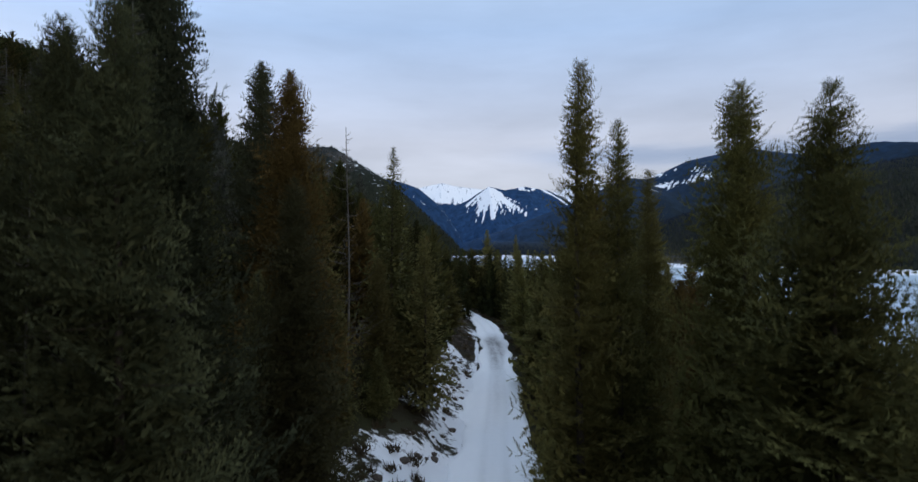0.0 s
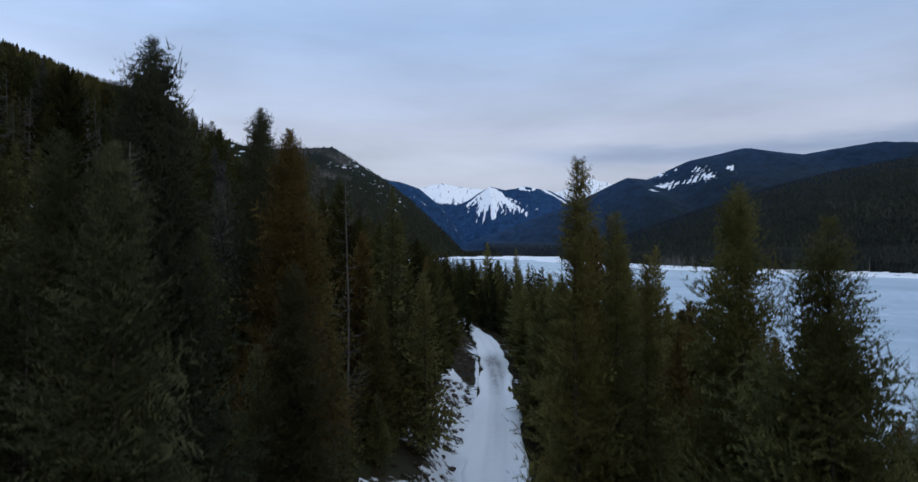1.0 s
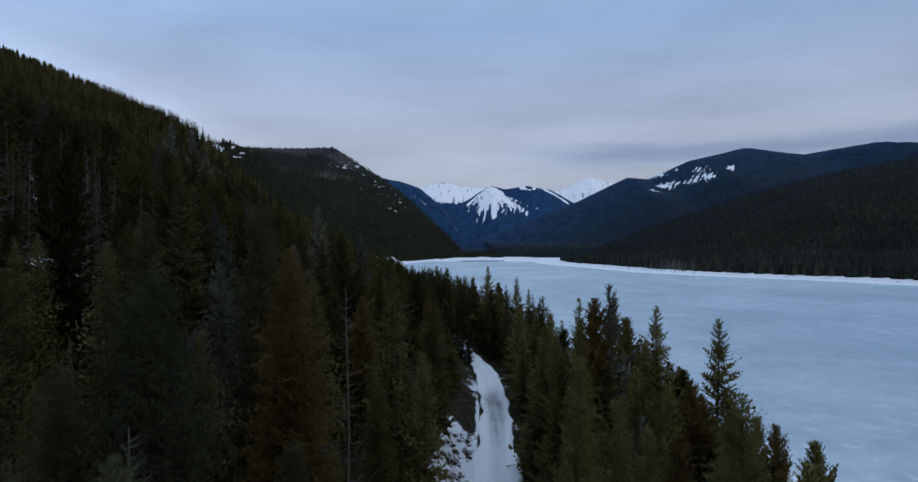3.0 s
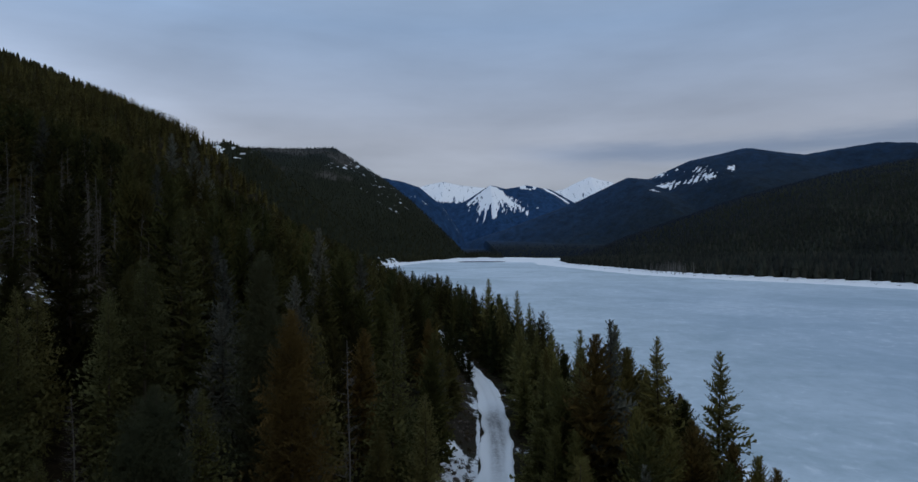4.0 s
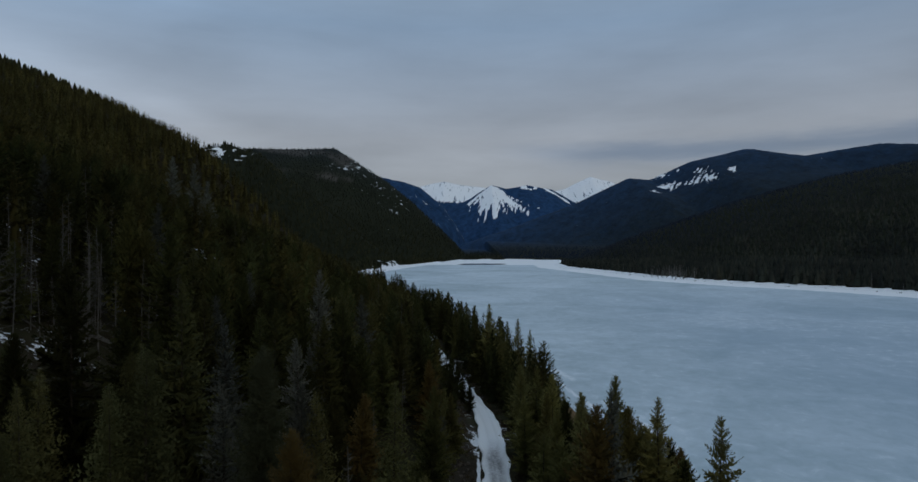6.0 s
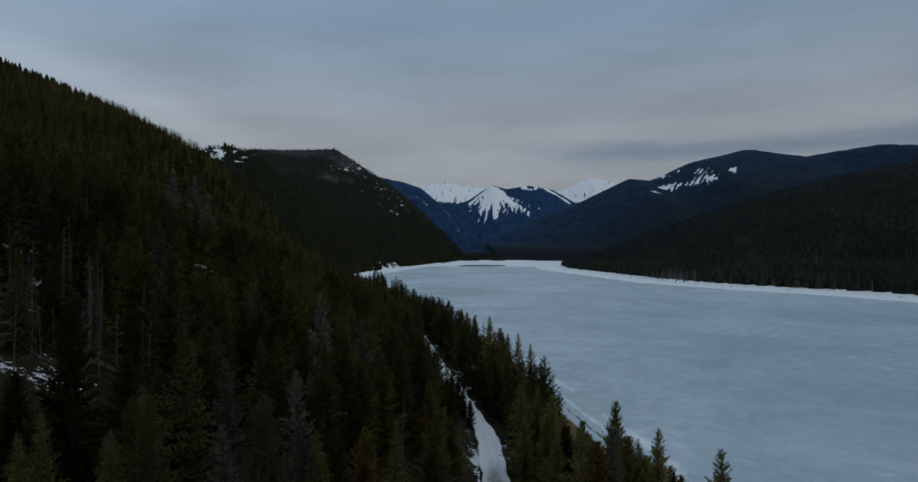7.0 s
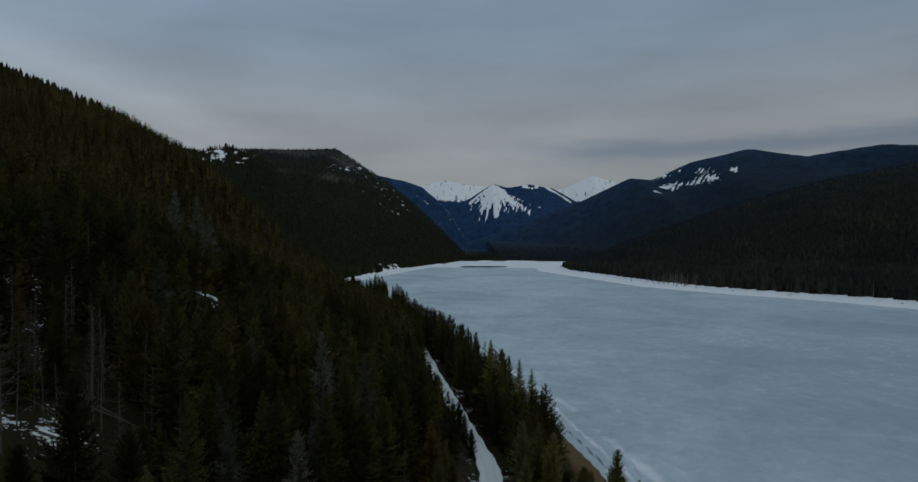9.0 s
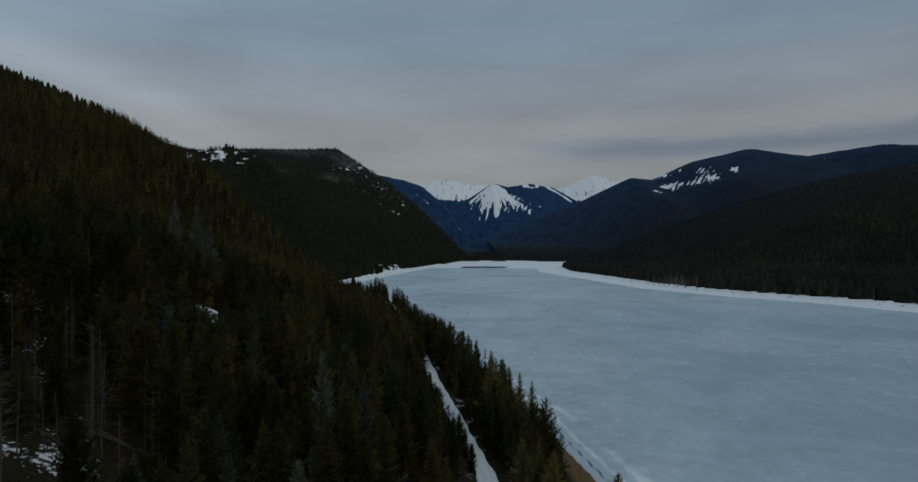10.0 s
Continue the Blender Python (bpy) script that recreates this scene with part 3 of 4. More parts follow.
def frond(seed, pairs, sub=0):
    """One bough, a unit long, as a flat feather of twigs off a spine: columns are outwards, sideways, upwards."""
    g = rng(seed)
    pts, tris = [], []

    def spine(start, way, length, n, deeper):
        flank = np.array([-way[1], way[0], 0.0])
        ids = [start]
        for i in range(1, n + 1):
            pts.append(pts[start] + way * length * i / n)
            ids.append(len(pts) - 1)
        for i in range(n):
            q = (i + 0.3) / n
            for sgn in (-1.0, 1.0):
                ln = length * (0.50 if deeper else 0.32 if sub else 0.38) * (1 - q) ** 0.7 * min(1.0, 0.55 + 2.0 * q) * g.uniform(0.72, 1.2)
                a = g.uniform(0.75, 1.15)
                d = way * np.cos(a) + flank * sgn * np.sin(a) + np.array([0, 0, g.normal(0.04, 0.27)])
                if deeper:
                    spine(ids[i], d, ln, deeper, 0)
                    continue
                pts.append(pts[ids[i]] + d * ln + way * length * 0.5 / n)
                tip = len(pts) - 1
                foot = ids[i + 1]
                if sub:
                    # close by, needles are slim
                    pts.append(pts[ids[i]] + way * length * 0.9 / n)
                    foot = len(pts) - 1
                tris.append((ids[i], foot, tip))

    pts.append(np.zeros(3))
    spine(0, np.array([1.0, 0, 0]), 1.0, pairs, sub)
    if sub:
        pts.append(np.array([0.0, 0.016, 0.0]))
        tris.append((0, len(pts) - 1, pairs))
    return np.array(pts), np.array(tris)


def crown_arrays(seed, height, reach, foot, shape, boughs, pairs, sub=0):
    """A crown of feathery boughs round the stem: the low ones droop, the top ones reach up."""
    g = rng(seed)
    q = (np.arange(boughs) + 0.5) / boughs
    q = np.clip(q ** 0.95 + g.normal(0, 0.006, boughs), 0, 0.985)
    zb = foot + q * (height - foot)
    phi = np.arange(boughs) * 2.39996 + g.normal(0, 0.35, boughs)
    lobe = 1 + (0.16 * np.sin(phi + seed) * np.sin(q * 9 + seed * 1.7) + 0.12 * np.sin(2 * phi + q * 31)) * np.minimum(1, 2.2 * (1 - q) + 0.15)
    length = reach * profile(q, shape) * lobe * g.uniform(0.80 if sub else 0.72, 1.06 if sub else 1.12, boughs) + 0.012 * height
    rise = {"spruce": -0.30, "fir": -0.12, "pine": 0.10}[shape] + 0.95 * q ** 1.6 + g.normal(0, 0.10, boughs)
    bend = 0.22 + g.normal(0, 0.10, boughs)
    # no bough overtops the leader
    length = np.minimum(length, (0.72 if sub else 1.0) * (1.0 - q) * (height - foot) / np.maximum(rise + bend, 0.25) + 0.004 * height)
    tilt = g.normal(0, 0.45, boughs)
    wide = g.uniform(0.85, 1.25, boughs) * (1 + 0.5 * q ** 3)
    V, F, n = [], [], 0
    for k in range(5):
        v, f = frond(seed * 7 + k, pairs, sub)
        j = np.arange(k, boughs, 5)
        out, side = v[None, :, 0], v[None, :, 1] * wide[j, None]
        r_ = length[j, None] * out / np.sqrt(1 + np.maximum(rise[j, None], 0) ** 2)
        s_ = length[j, None] * side
        z_ = zb[j, None] + length[j, None] * (rise[j, None] * out + bend[j, None] * out ** 2 + tilt[j, None] * side + v[None, :, 2])
        c, sn = np.cos(phi[j])[:, None], np.sin(phi[j])[:, None]
        V.append(np.stack([c * r_ - sn * s_, sn * r_ + c * s_, z_], -1).reshape(-1, 3))
        F.append((f[None] + (np.arange(len(j)) * len(v))[:, None, None] + n).reshape(-1, 3))
        n += len(j) * len(v)
    V = np.concatenate(V)
    V[:, 2] = np.clip(V[:, 2], 0.012 * height, height)
    return V, np.concatenate(F)


def stem_arrays(seed, height, r0, sides=8, rings=9):
    """One tapered stem, a little bent, flared at the foot."""
    q = np.linspace(0, 1, rings)
    a = np.linspace(0, 2 * np.pi, sides, endpoint=False)
    rad_ = r0 * (1 - q) ** 0.85 + 0.012 + 0.35 * r0 * np.exp(-q * 40)
    cx, cy = 0.07 * np.sin(q * 5 + seed) - 0.07 * np.sin(seed), 0.07 * np.cos(q * 6 + seed) - 0.07 * np.cos(seed)
    v = np.stack([cx[:, None] + rad_[:, None] * np.cos(a), cy[:, None] + rad_[:, None] * np.sin(a), np.repeat((q * height * 0.985 - 0.4 * (q == 0))[:, None], sides, 1)], -1)
    quads = grid_faces(rings, sides, True)
    return v.reshape(-1, 3), np.concatenate([quads[:, [0, 1, 2]], quads[:, [0, 2, 3]]])


def limb_arrays(seed, height, limbs, reach, foot):
    g = rng(seed + 500)
    bits = []
    for k in range(limbs):
        q = g.random()
        z, ph = foot * 0.55 + q * (height * 0.93 - foot * 0.55), g.random() * 6.283
        ln = reach * (1 - q) ** 0.8 * g.uniform(0.4, 0.8) + 0.2
        bits.append(tube((0, 0, z), (np.cos(ph) * ln, np.sin(ph) * ln, z - 0.12 * ln + 0.25 * ln * q), 0.035 * (1.2 - q), 0.008, 3))
    return merge(bits)


def bare_arrays(seed, height, limbs, reach, thick=1.0):
    """Bare, bent branches and twigs of a dead tree."""
    g = rng(seed + 900)
    bits = []
    for k in range(limbs):
        q = g.random() ** 0.8
        z, ph = height * (0.22 + 0.75 * q), g.random() * 6.283
        ln = reach * (1.05 - q) * g.uniform(0.5, 1.1) + 0.15
        o = np.array([np.cos(ph), np.sin(ph), 0])
        p0 = np.array([0, 0, z])
        p1 = p0 + o * ln * 0.55 + (0, 0, ln * 0.10)
        p2 = p0 + o * ln + (0, 0, ln * 0.42)
        bits += [tube(p0, p1, 0.017 * thick, 0.010 * thick, 3), tube(p1, p2, 0.010 * thick, 0.004 * thick, 3)]
        for j in range(3):
            t = g.uniform(0.3, 0.95)
            b = p0 + (p1 - p0) * t
            e = b + o * 0.3 * ln * g.uniform(0.4, 1) + np.array([-o[1], o[0], 0.3]) * ln * g.uniform(-0.35, 0.35)
            bits.append(tube(b, e, 0.007 * thick, 0.003 * thick, 3))
    return merge(bits)


TREE_KINDS = {}


def tree_kind(key, name, label, height, reach, foot, shape, boughs, pairs, sub, limbs, seed, needles=None):
    """A tree to copy: an empty at its foot, with a trunk and a crown of limbs and needles."""
    base = new(name)
    tv, tf = stem_arrays(seed, height, 0.0075 * height + 0.02)
    link_mesh("trunk", tv, tf, BARK, base, flat=False)
    nv, nf = crown_arrays(seed, height, reach, foot, shape, boughs, pairs, sub)
    if sub > 4:
        nv, nf = merge([(nv, nf), crown_arrays(seed + 3, height * 0.97, reach * 0.8, foot, shape, 190, 5, 2)])
    lv, lf_ = limb_arrays(seed, height, limbs, reach, foot)
    cv, cf = merge([(nv, nf), (lv, lf_)])
    crown = link_mesh("crown", cv, cf, needles or NEEDLE, base, {"tint": np.zeros(len(cv))})
    crown.data.materials.append(BARK)
    crown.data.polygons.foreach_set("material_index", np.repeat(np.array([0, 1], np.int32), [len(nf), len(lf_)]))
    tagged(base, label, "tree", "roadside conifers")
    TREE_KINDS[key] = [base, height, False]


def snag_kind(key, height, reach, limbs, seed, thick, twigs=1.0):
    base = new("dead_tree")
    v, f = stem_arrays(seed, height, thick)
    link_mesh("trunk", v, f, GREY, base, flat=False)
    v, f = bare_arrays(seed, height, limbs, reach, twigs)
    tagged(link_mesh("bare_crown", v, f, GREY, base, flat=False), kind="stuff")
    tagged(base, "bare grey dead conifer with brittle leafless branches", "dead tree", "dead trees on the hillside")
    TREE_KINDS[key] = [base, height, False]


CLOSE = ("tall dark olive conifer with dense drooping needle boughs", "slim olive-green conifer with a rounded narrow top", "broad dark green spruce with uneven shaggy boughs")
tree_kind("close_a", "conifer", CLOSE[1], 19.0, 2.95, 0.8, "fir", 215, 8, 7, 60, 11)
tree_kind("close_b", "conifer", CLOSE[0], 19.0, 4.3, 1.0, "fir", 215, 8, 7, 70, 23)
tree_kind("close_c", "conifer", CLOSE[2], 18.0, 5.2, 0.8, "spruce", 215, 8, 7, 60, 37)
tree_kind("glade", "conifer", "broad olive spruce with a pointed top near the lake", 18.0, 6.2, 0.8, "spruce", 250, 8, 7, 60, 71, GLADE)
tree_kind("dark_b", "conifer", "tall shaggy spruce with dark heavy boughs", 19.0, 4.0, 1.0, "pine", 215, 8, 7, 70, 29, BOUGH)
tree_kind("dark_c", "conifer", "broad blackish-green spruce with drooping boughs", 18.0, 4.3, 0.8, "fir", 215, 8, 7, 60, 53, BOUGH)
tree_kind("close_rust", "conifer", "conifer with dry rust-brown needles, thin at the top", 20.0, 4.9, 1.0, "fir", 215, 8, 7, 60, 41, RUST)
for k, (shape, reach) in enumerate((("spruce", 3.6), ("fir", 3.0), ("pine", 2.9), ("spruce", 3.1), ("fir", 3.4), ("pine", 2.6))):
    tree_kind("mid_%d" % k, "conifer", ("dark pointed spruce in the dense winter forest", "olive conifer with a narrow crown in dense forest", "dark pine with a loose rounded top in dense forest")[k % 3],
              16.0, reach * 1.12, 1.0, shape, 255, 6, 0, 8, 60 + k, NEEDLE)
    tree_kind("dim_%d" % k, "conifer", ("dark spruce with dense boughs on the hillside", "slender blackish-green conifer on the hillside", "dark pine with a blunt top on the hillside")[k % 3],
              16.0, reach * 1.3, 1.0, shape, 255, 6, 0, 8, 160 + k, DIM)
    if k < 4:
        tree_kind("full_%d" % k, "conifer", ("shaggy dark spruce with full boughs beside the road", "full olive conifer on the slope above the road")[k % 2],
                  16.0, reach * 1.32, 1.0, shape, 210, 5, 2, 20, 260 + k, FULL)
tree_kind("mid_rust", "conifer", "rusty brown dying conifer among dark trees", 16.0, 3.9, 1.0, "fir", 290, 6, 0, 8, 77, RUST)
tree_kind("mid_grey", "conifer", "half-dead conifer with thin lichen-grey twigs", 16.0, 3.1, 1.2, "fir", 170, 6, 0, 14, 93, LICHEN)
snag_kind("snag_a", 15.0, 2.1, 90, 5, 0.075)
snag_kind("snag_b", 13.0, 1.6, 70, 6, 0.05)
snag_kind("snag_c", 16.0, 3.6, 80, 8, 0.13, 2.6)


def plant(key, x, y, height, turn, lean=0.0, group=""):
    """Sets a tree of a kind on the ground; the first one is the original."""
    base, h, used = TREE_KINDS[key]
    z = float(land(np.array([x]), np.array([y]))[0][0])
    k = height / h
    m = pose(x, y, z - 0.05, lean, lean * 0.6, turn)
    ob = copy_thing(base, m) if used else base
    ob.matrix_basis = m @ Matrix.Diagonal((k * (0.9 + 0.1 / k), k * (0.9 + 0.1 / k), k, 1))
    TREE_KINDS[key][2] = True
    return ob


# trees that stand out: kind, x, y, height of the top over the first eye
MARKED = [
    ("close_a", 3.7, 18.1, 5.7), ("close_a", 5.1, 19.2, 4.1), ("close_a", 6.6, 20.8, 2.7), ("close_a", 4.7, 25.0, 1.2), ("close_b", 8.0, 17.0, 4.8), ("glade", 8.05, 12.95, 3.25),
    ("dark_b", -7.9, 15.6, 8.05), ("dark_b", -9.1, 16.9, 7.4), ("dark_c", -10.2, 15.3, 5.6), ("dark_c", -6.6, 11.4, 4.6), ("dark_b", -12.4, 37.5, 11.35), ("close_rust", -8.4, 29.8, 8.9),
    ("dark_c", -5.6, 20.5, 2.0), ("full_1", -6.6, 31.5, -2.0), ("full_2", -5.6, 41.5, -1.0), ("full_3", -5.0, 45.5, 7.3), ("full_0", -5.4, 52.0, -2.5), ("full_1", -6.0, 48.0, -6.0), ("full_2", -5.4, 57.0, -6.0), ("full_3", -5.3, 64.0, -5.5), ("full_0", -4.4, 71.0, -5.5), ("full_1", -6.1, 40.0, -8.0), ("full_3", -5.7, 43.2, -8.6), ("full_0", -7.0, 37.0, -7.0), ("full_1", -3.3, 79.0, -6.0), ("full_2", -3.1, 87.0, -6.5), ("full_3", -2.7, 97.0, -5.5), ("mid_0", 23.8, 55.0, 1.9), ("mid_3", 21.6, 54.0, -5.5), ("mid_1", 18.0, 70.0, 2.3), ("mid_0", 19.2, 58.6, 2.7),
    ("mid_2", 16.8, 60.0, 1.4), ("mid_3", 15.0, 130.0, -0.9), ("mid_3", 11.7, 124.0, 2.2), ("mid_0", 6.6, 139.0, 3.8), ("mid_4", 13.4, 88.0, -1.4),
    ("mid_3", 11.4, 57.0, 3.6), ("mid_grey", 12.8, 51.0, 5.3), ("mid_rust", 11.3, 50.0, 4.2), ("snag_b", -6.4, 33.6, 6.6), ("dim_1", -29.5, 45.0, 16.2), ("close_b", 9.8, 15.5, 1.0), ("close_c", 11.9, 15.2, -0.6), ("snag_a", -6.9, 12.6, 5.0), ("snag_b", -31.0, 41.5, 6.1), ("snag_a", -30.0, 52.0, 14.7), ("snag_a", -10.3, 14.4, 1.5), ("dim_3", 0.4, 121.0, -8.2), ("dim_1", -0.8, 127.0, -7.2), ("dim_5", 1.7, 113.5, -9.0), ("close_a", 6.2, 25.0, -2.0), ("close_c", 11.5, 24.0, -3.0),
    ("snag_c", -43.6, 56.0, 20.0), ("mid_grey", -72.0, 149.0, 39.4), ("mid_grey", -68.0, 152.0, 38.0), ("mid_grey", -62.5, 147.0, 33.0), ("mid_grey", -45.7, 90.0, 23.8), ("mid_grey", -63.0, 90.0, 31.0),
    ("dim_0", -14.7, 207.0, -2.5), ("dim_2", -15.6, 214.0, -2.0), ("dim_4", -17.2, 222.0, -2.5),
    ("dim_1", -36.5, 49.0, 9.0), ("dim_3", -38.6, 50.6, 9.5), ("dim_5", -40.4, 47.0, 9.5), ("dim_2", -35.0, 53.5, 8.0),
]
SEED = rng(7)
placed = []
for key, x, y, top in MARKED:
    gz0 = float(land(np.array([x]), np.array([y]))[0][0])
    plant(key, x, y, EYE + top - gz0 - (-0.1 if key.startswith("close") else -0.5), float(SEED.uniform(0, 360)), float(SEED.normal(0, 0.15)))
    placed.append((x, y))

# the forest: rings of scattered stems, thinner with distance
sx, sy = [], []
r = 6.0
while r < 2750:
    s = np.interp(r, [0, 110, 200, 260, 500, 2750], [4.3, 4.9, 4.5, 3.9, 4.3, 14.0])
    n = int(radians(96) * r / s)
    a = radians(-48) + (np.arange(n) + SEED.uniform(-0.7, 0.7, n)) * s / r
    q = r + SEED.uniform(-0.7, 0.7, n) * s
    sx.append(q * np.sin(a))
    sy.append(q * np.cos(a))
    r += s
# a closer stand between the road and the water
by = SEED.uniform(28, 330, 420)
bx = road_x(by) + 3.2 + SEED.random(420) * 22
sx, sy = np.concatenate(sx + [bx]), np.concatenate(sy + [by])
z, snow, rock, sand, far, d, u = land(sx, sy)
rr = np.hypot(sx, sy)
local = (np.abs(sx) < 420) & (sy < 620)
keep = d > np.where(rr < 320, np.where((sy > 85) & (sy < 190), 9.0, 5.0), 8.0)
keep &= ~(local & (u > np.interp(sy, [30, 45, 200, 215], [-6.5, -4.2, -4.2, -2.3])) & (u < np.interp(sy, [70, 110, 200, 215], [4.2, 3.4, 3.2, 2.3])) & (sy < 420))
keep &= np.hypot(sx - 18.8, sy - 33.0) > 4.0
keep &= ~((rr < 13)) & ~((rr < 30) & (np.abs(sx) < 3.4))
keep &= ~((rr > 400) & (snow > 0.28) & (SEED.random(len(rr)) < (snow - 0.2) * 3.5))
keep &= ~((sx < 0) & (sy > 800) & (sy < 1000) & (d < 32) & (snow > 0.42))
keep &= ~((sx < -20) & (rr < 300) & (fbm(sx, sy, 22, 2, 12) > np.where(sy < 110, 0.9, 0.62)))
pl = np.array(placed)
keep &= np.min(np.hypot(sx[:, None] - pl[None, :, 0], sy[:, None] - pl[None, :, 1]), 1) > 2.2
sx, sy, z, rr, u = sx[keep], sy[keep], z[keep], rr[keep], u[keep]
order = np.argsort(rr)
sx, sy, z, rr, u = (q[order] for q in (sx, sy, z, rr, u))
tall = np.clip(SEED.normal(13.8, 3.4, len(sx)), 6.5, 21)
tall = np.where((u > 0) & (sx < 60) & (sy < 600), np.clip(tall - np.interp(sy, [150, 220], [2.6, 0.0]), 6.5, np.interp(sy, [150, 220], [14, 16])), tall)
# tops fitted to the first view, under the marked trees: sky line over the bearing, as rise per metre
bear = [-0.77, -0.67, -0.57, -0.44, -0.37, -0.30, -0.22, -0.16, -0.11, -0.08, -0.04, 0.02, 0.10, 0.14, 0.21, 0.30, 0.37, 0.53, 0.60, 0.70, 0.77]
rise = [0.31, 0.31, 0.33, 0.34, 0.20, 0.21, 0.19, 0.14, 0.15, 0.09, 0.05, 0.02, 0.0, 0.09, 0.09, 0.05, 0.02, 0.02, 0.12, 0.06, -0.06]
cap = EYE + np.interp(sx / np.maximum(sy, 1), bear, rise) * sy - z - 0.02 * sy
cap = cap - SEED.random(len(sx)) * np.where(rr < 60, 2.0, 0.0)
tall = np.where(rr < 90, np.minimum(tall, cap), np.where(u < 0, np.minimum(tall, 13.5), tall))
# heights here are cut to the camera's sight line, so the hillside clearing shows
below = (sx < -0.50 * sy) & (sx > -0.88 * sy) & (rr > 34) & (rr < 80)
tall = np.where(below, np.minimum(tall, 45.0 - 0.255 * rr - z), tall)
# trees along the bend are kept low to fit the camera's view of the road
bend = (sy > 70) & (sy < 205) & (u < 0) & (u > -16)
tall = np.where(bend, np.minimum(tall, np.interp(sy, [70, 100, 150, 185, 194, 205], [7.0, 8.0, 7.0, 6.0, 9.5, 13.0]) + 0.9 * np.maximum(-u - 4.5, 0)), tall)
# tops by the beach stay under the highest eye's sight line, to show the sand
beach = (u > 0) & (sx > 0.165 * sy) & (sy > 62) & (sy < 140)
tall = np.where(beach, np.minimum(tall, 49 - 0.415 * sy - z), tall)
far_low = np.interp(rr, [230, 420, 600, 900, 1500, 2300], [1.0, 0.55, 0.8, 0.6, 0.42, 0.35])
tall = tall * np.where((u > 0) & (sx < 60) & (sy < 600), np.maximum(far_low, 0.9), far_low)
edge = (rr < 45) & (u > 0) & (sx > 0.62 * sy)
tall = np.where(edge, np.minimum(tall, EYE - 0.2 * sy - z), tall)
some = (tall > 4.5) & (rr < 2300) & ((sx < 0) | (SEED.random(len(sx)) > smooth(1300, 2250, rr))) & (SEED.random(len(sx)) > np.where(sy < 90, 0.48, np.where(sy < 200, 0.85, 0.55)) * (clearing(sx, sy) > 0.25))
sx, sy, z, rr, u, tall = (q[some] for q in (sx, sy, z, rr, u, tall))
SINGLE = 235
for k in range(SINGLE):
    roll = SEED.random()
    if rr[k] < 21 and abs(sx[k]) < 0.85 * sy[k]:
        key = ("close_a", "close_b", "close_c")[int(SEED.integers(3))] if u[k] > 0 else ("dark_b", "dark_c")[int(SEED.integers(2))]
    elif roll < 0.10 and u[k] < -6:
        key = "snag_a" if roll < 0.05 else "snag_b"
    elif roll < 0.14 and u[k] < 0:
        key = "mid_rust"
    elif roll < 0.24 and u[k] < 0:
        key = "mid_grey"
    elif roll < 0.22 and u[k] > 0 and rr[k] > 24:
        key = "mid_rust" if roll < 0.13 else "mid_grey"
    else:
        key = ("dim_%d" if SEED.random() < (1.0 if u[k] < 0 else 0.2) else "mid_%d") % int(SEED.integers(6))
        if k < 75 and u[k] < 0:
            key = "full_%d" % int(SEED.integers(4))
    plant(key, float(sx[k]), float(sy[k]), float(tall[k]) * (0.8 if "snag" in key else 1.0), float(SEED.uniform(0, 360)), float(SEED.normal(0, 1.0)))

# young trees along the foot of the bank
for y in np.arange(17.0, 60.0, 3.1):
    x = float(road_x(y)) - float(SEED.uniform(6.9, 8.8))
    plant("full_%d" % int(SEED.integers(4)), x, float(y), float(SEED.uniform(2.4, 5.0)), float(SEED.uniform(0, 360)), float(SEED.normal(0, 1.0)))

for k in range(30):
    a, q = SEED.uniform(0, 6.283), SEED.uniform(0.2, 1.0)
    plant("snag_b" if k % 3 else "snag_a", -44 + 12 * q * math.cos(a), 66 + 11 * q * math.sin(a), float(SEED.uniform(9, 14)), float(SEED.uniform(0, 360)), float(SEED.normal(0, 2.0)))


for base, h, used in TREE_KINDS.values():
    if not used:
        for o in (*base.children_recursive, base):
            bpy.data.objects.remove(o)


def low_tree(seed, boughs, pairs, shape, reach, tiers=4):
    """A conifer for the slopes, a metre tall: dense skirts with boughs standing out of them."""
    core = cone_tree(seed, tiers, 5, reach * 0.54)
    core[0][:, 2] *= 0.76
    return merge([core, crown_arrays(seed, 1.0, reach, 0.05, shape, boughs, pairs)])


def cone_tree(seed, tiers, sides, reach):
    """A far conifer: ragged skirts one over another."""
    g = rng(seed)
    vs, fs, n = [], [], 0
    for t in range(tiers):
        z0, z1 = 0.06 + 0.86 * t / tiers, min(1.0, 0.06 + 0.86 * (t + 1.7) / tiers)
        a = np.linspace(0, 2 * np.pi, sides, endpoint=False) + g.random()
        rad_ = reach * (1 - 0.86 * t / tiers) * g.uniform(0.6, 1.15, sides)
        ring = np.stack([np.cos(a) * rad_, np.sin(a) * rad_, z0 + g.uniform(-0.05, 0.04, sides)], 1)
        vs.append(np.concatenate([ring, [[0, 0, z1]]]))
        i = np.arange(sides)
        fs.append(np.stack([i, (i + 1) % sides, np.full(sides, sides)], 1) + n)
        n += sides + 1
    return np.concatenate(vs), np.concatenate(fs)


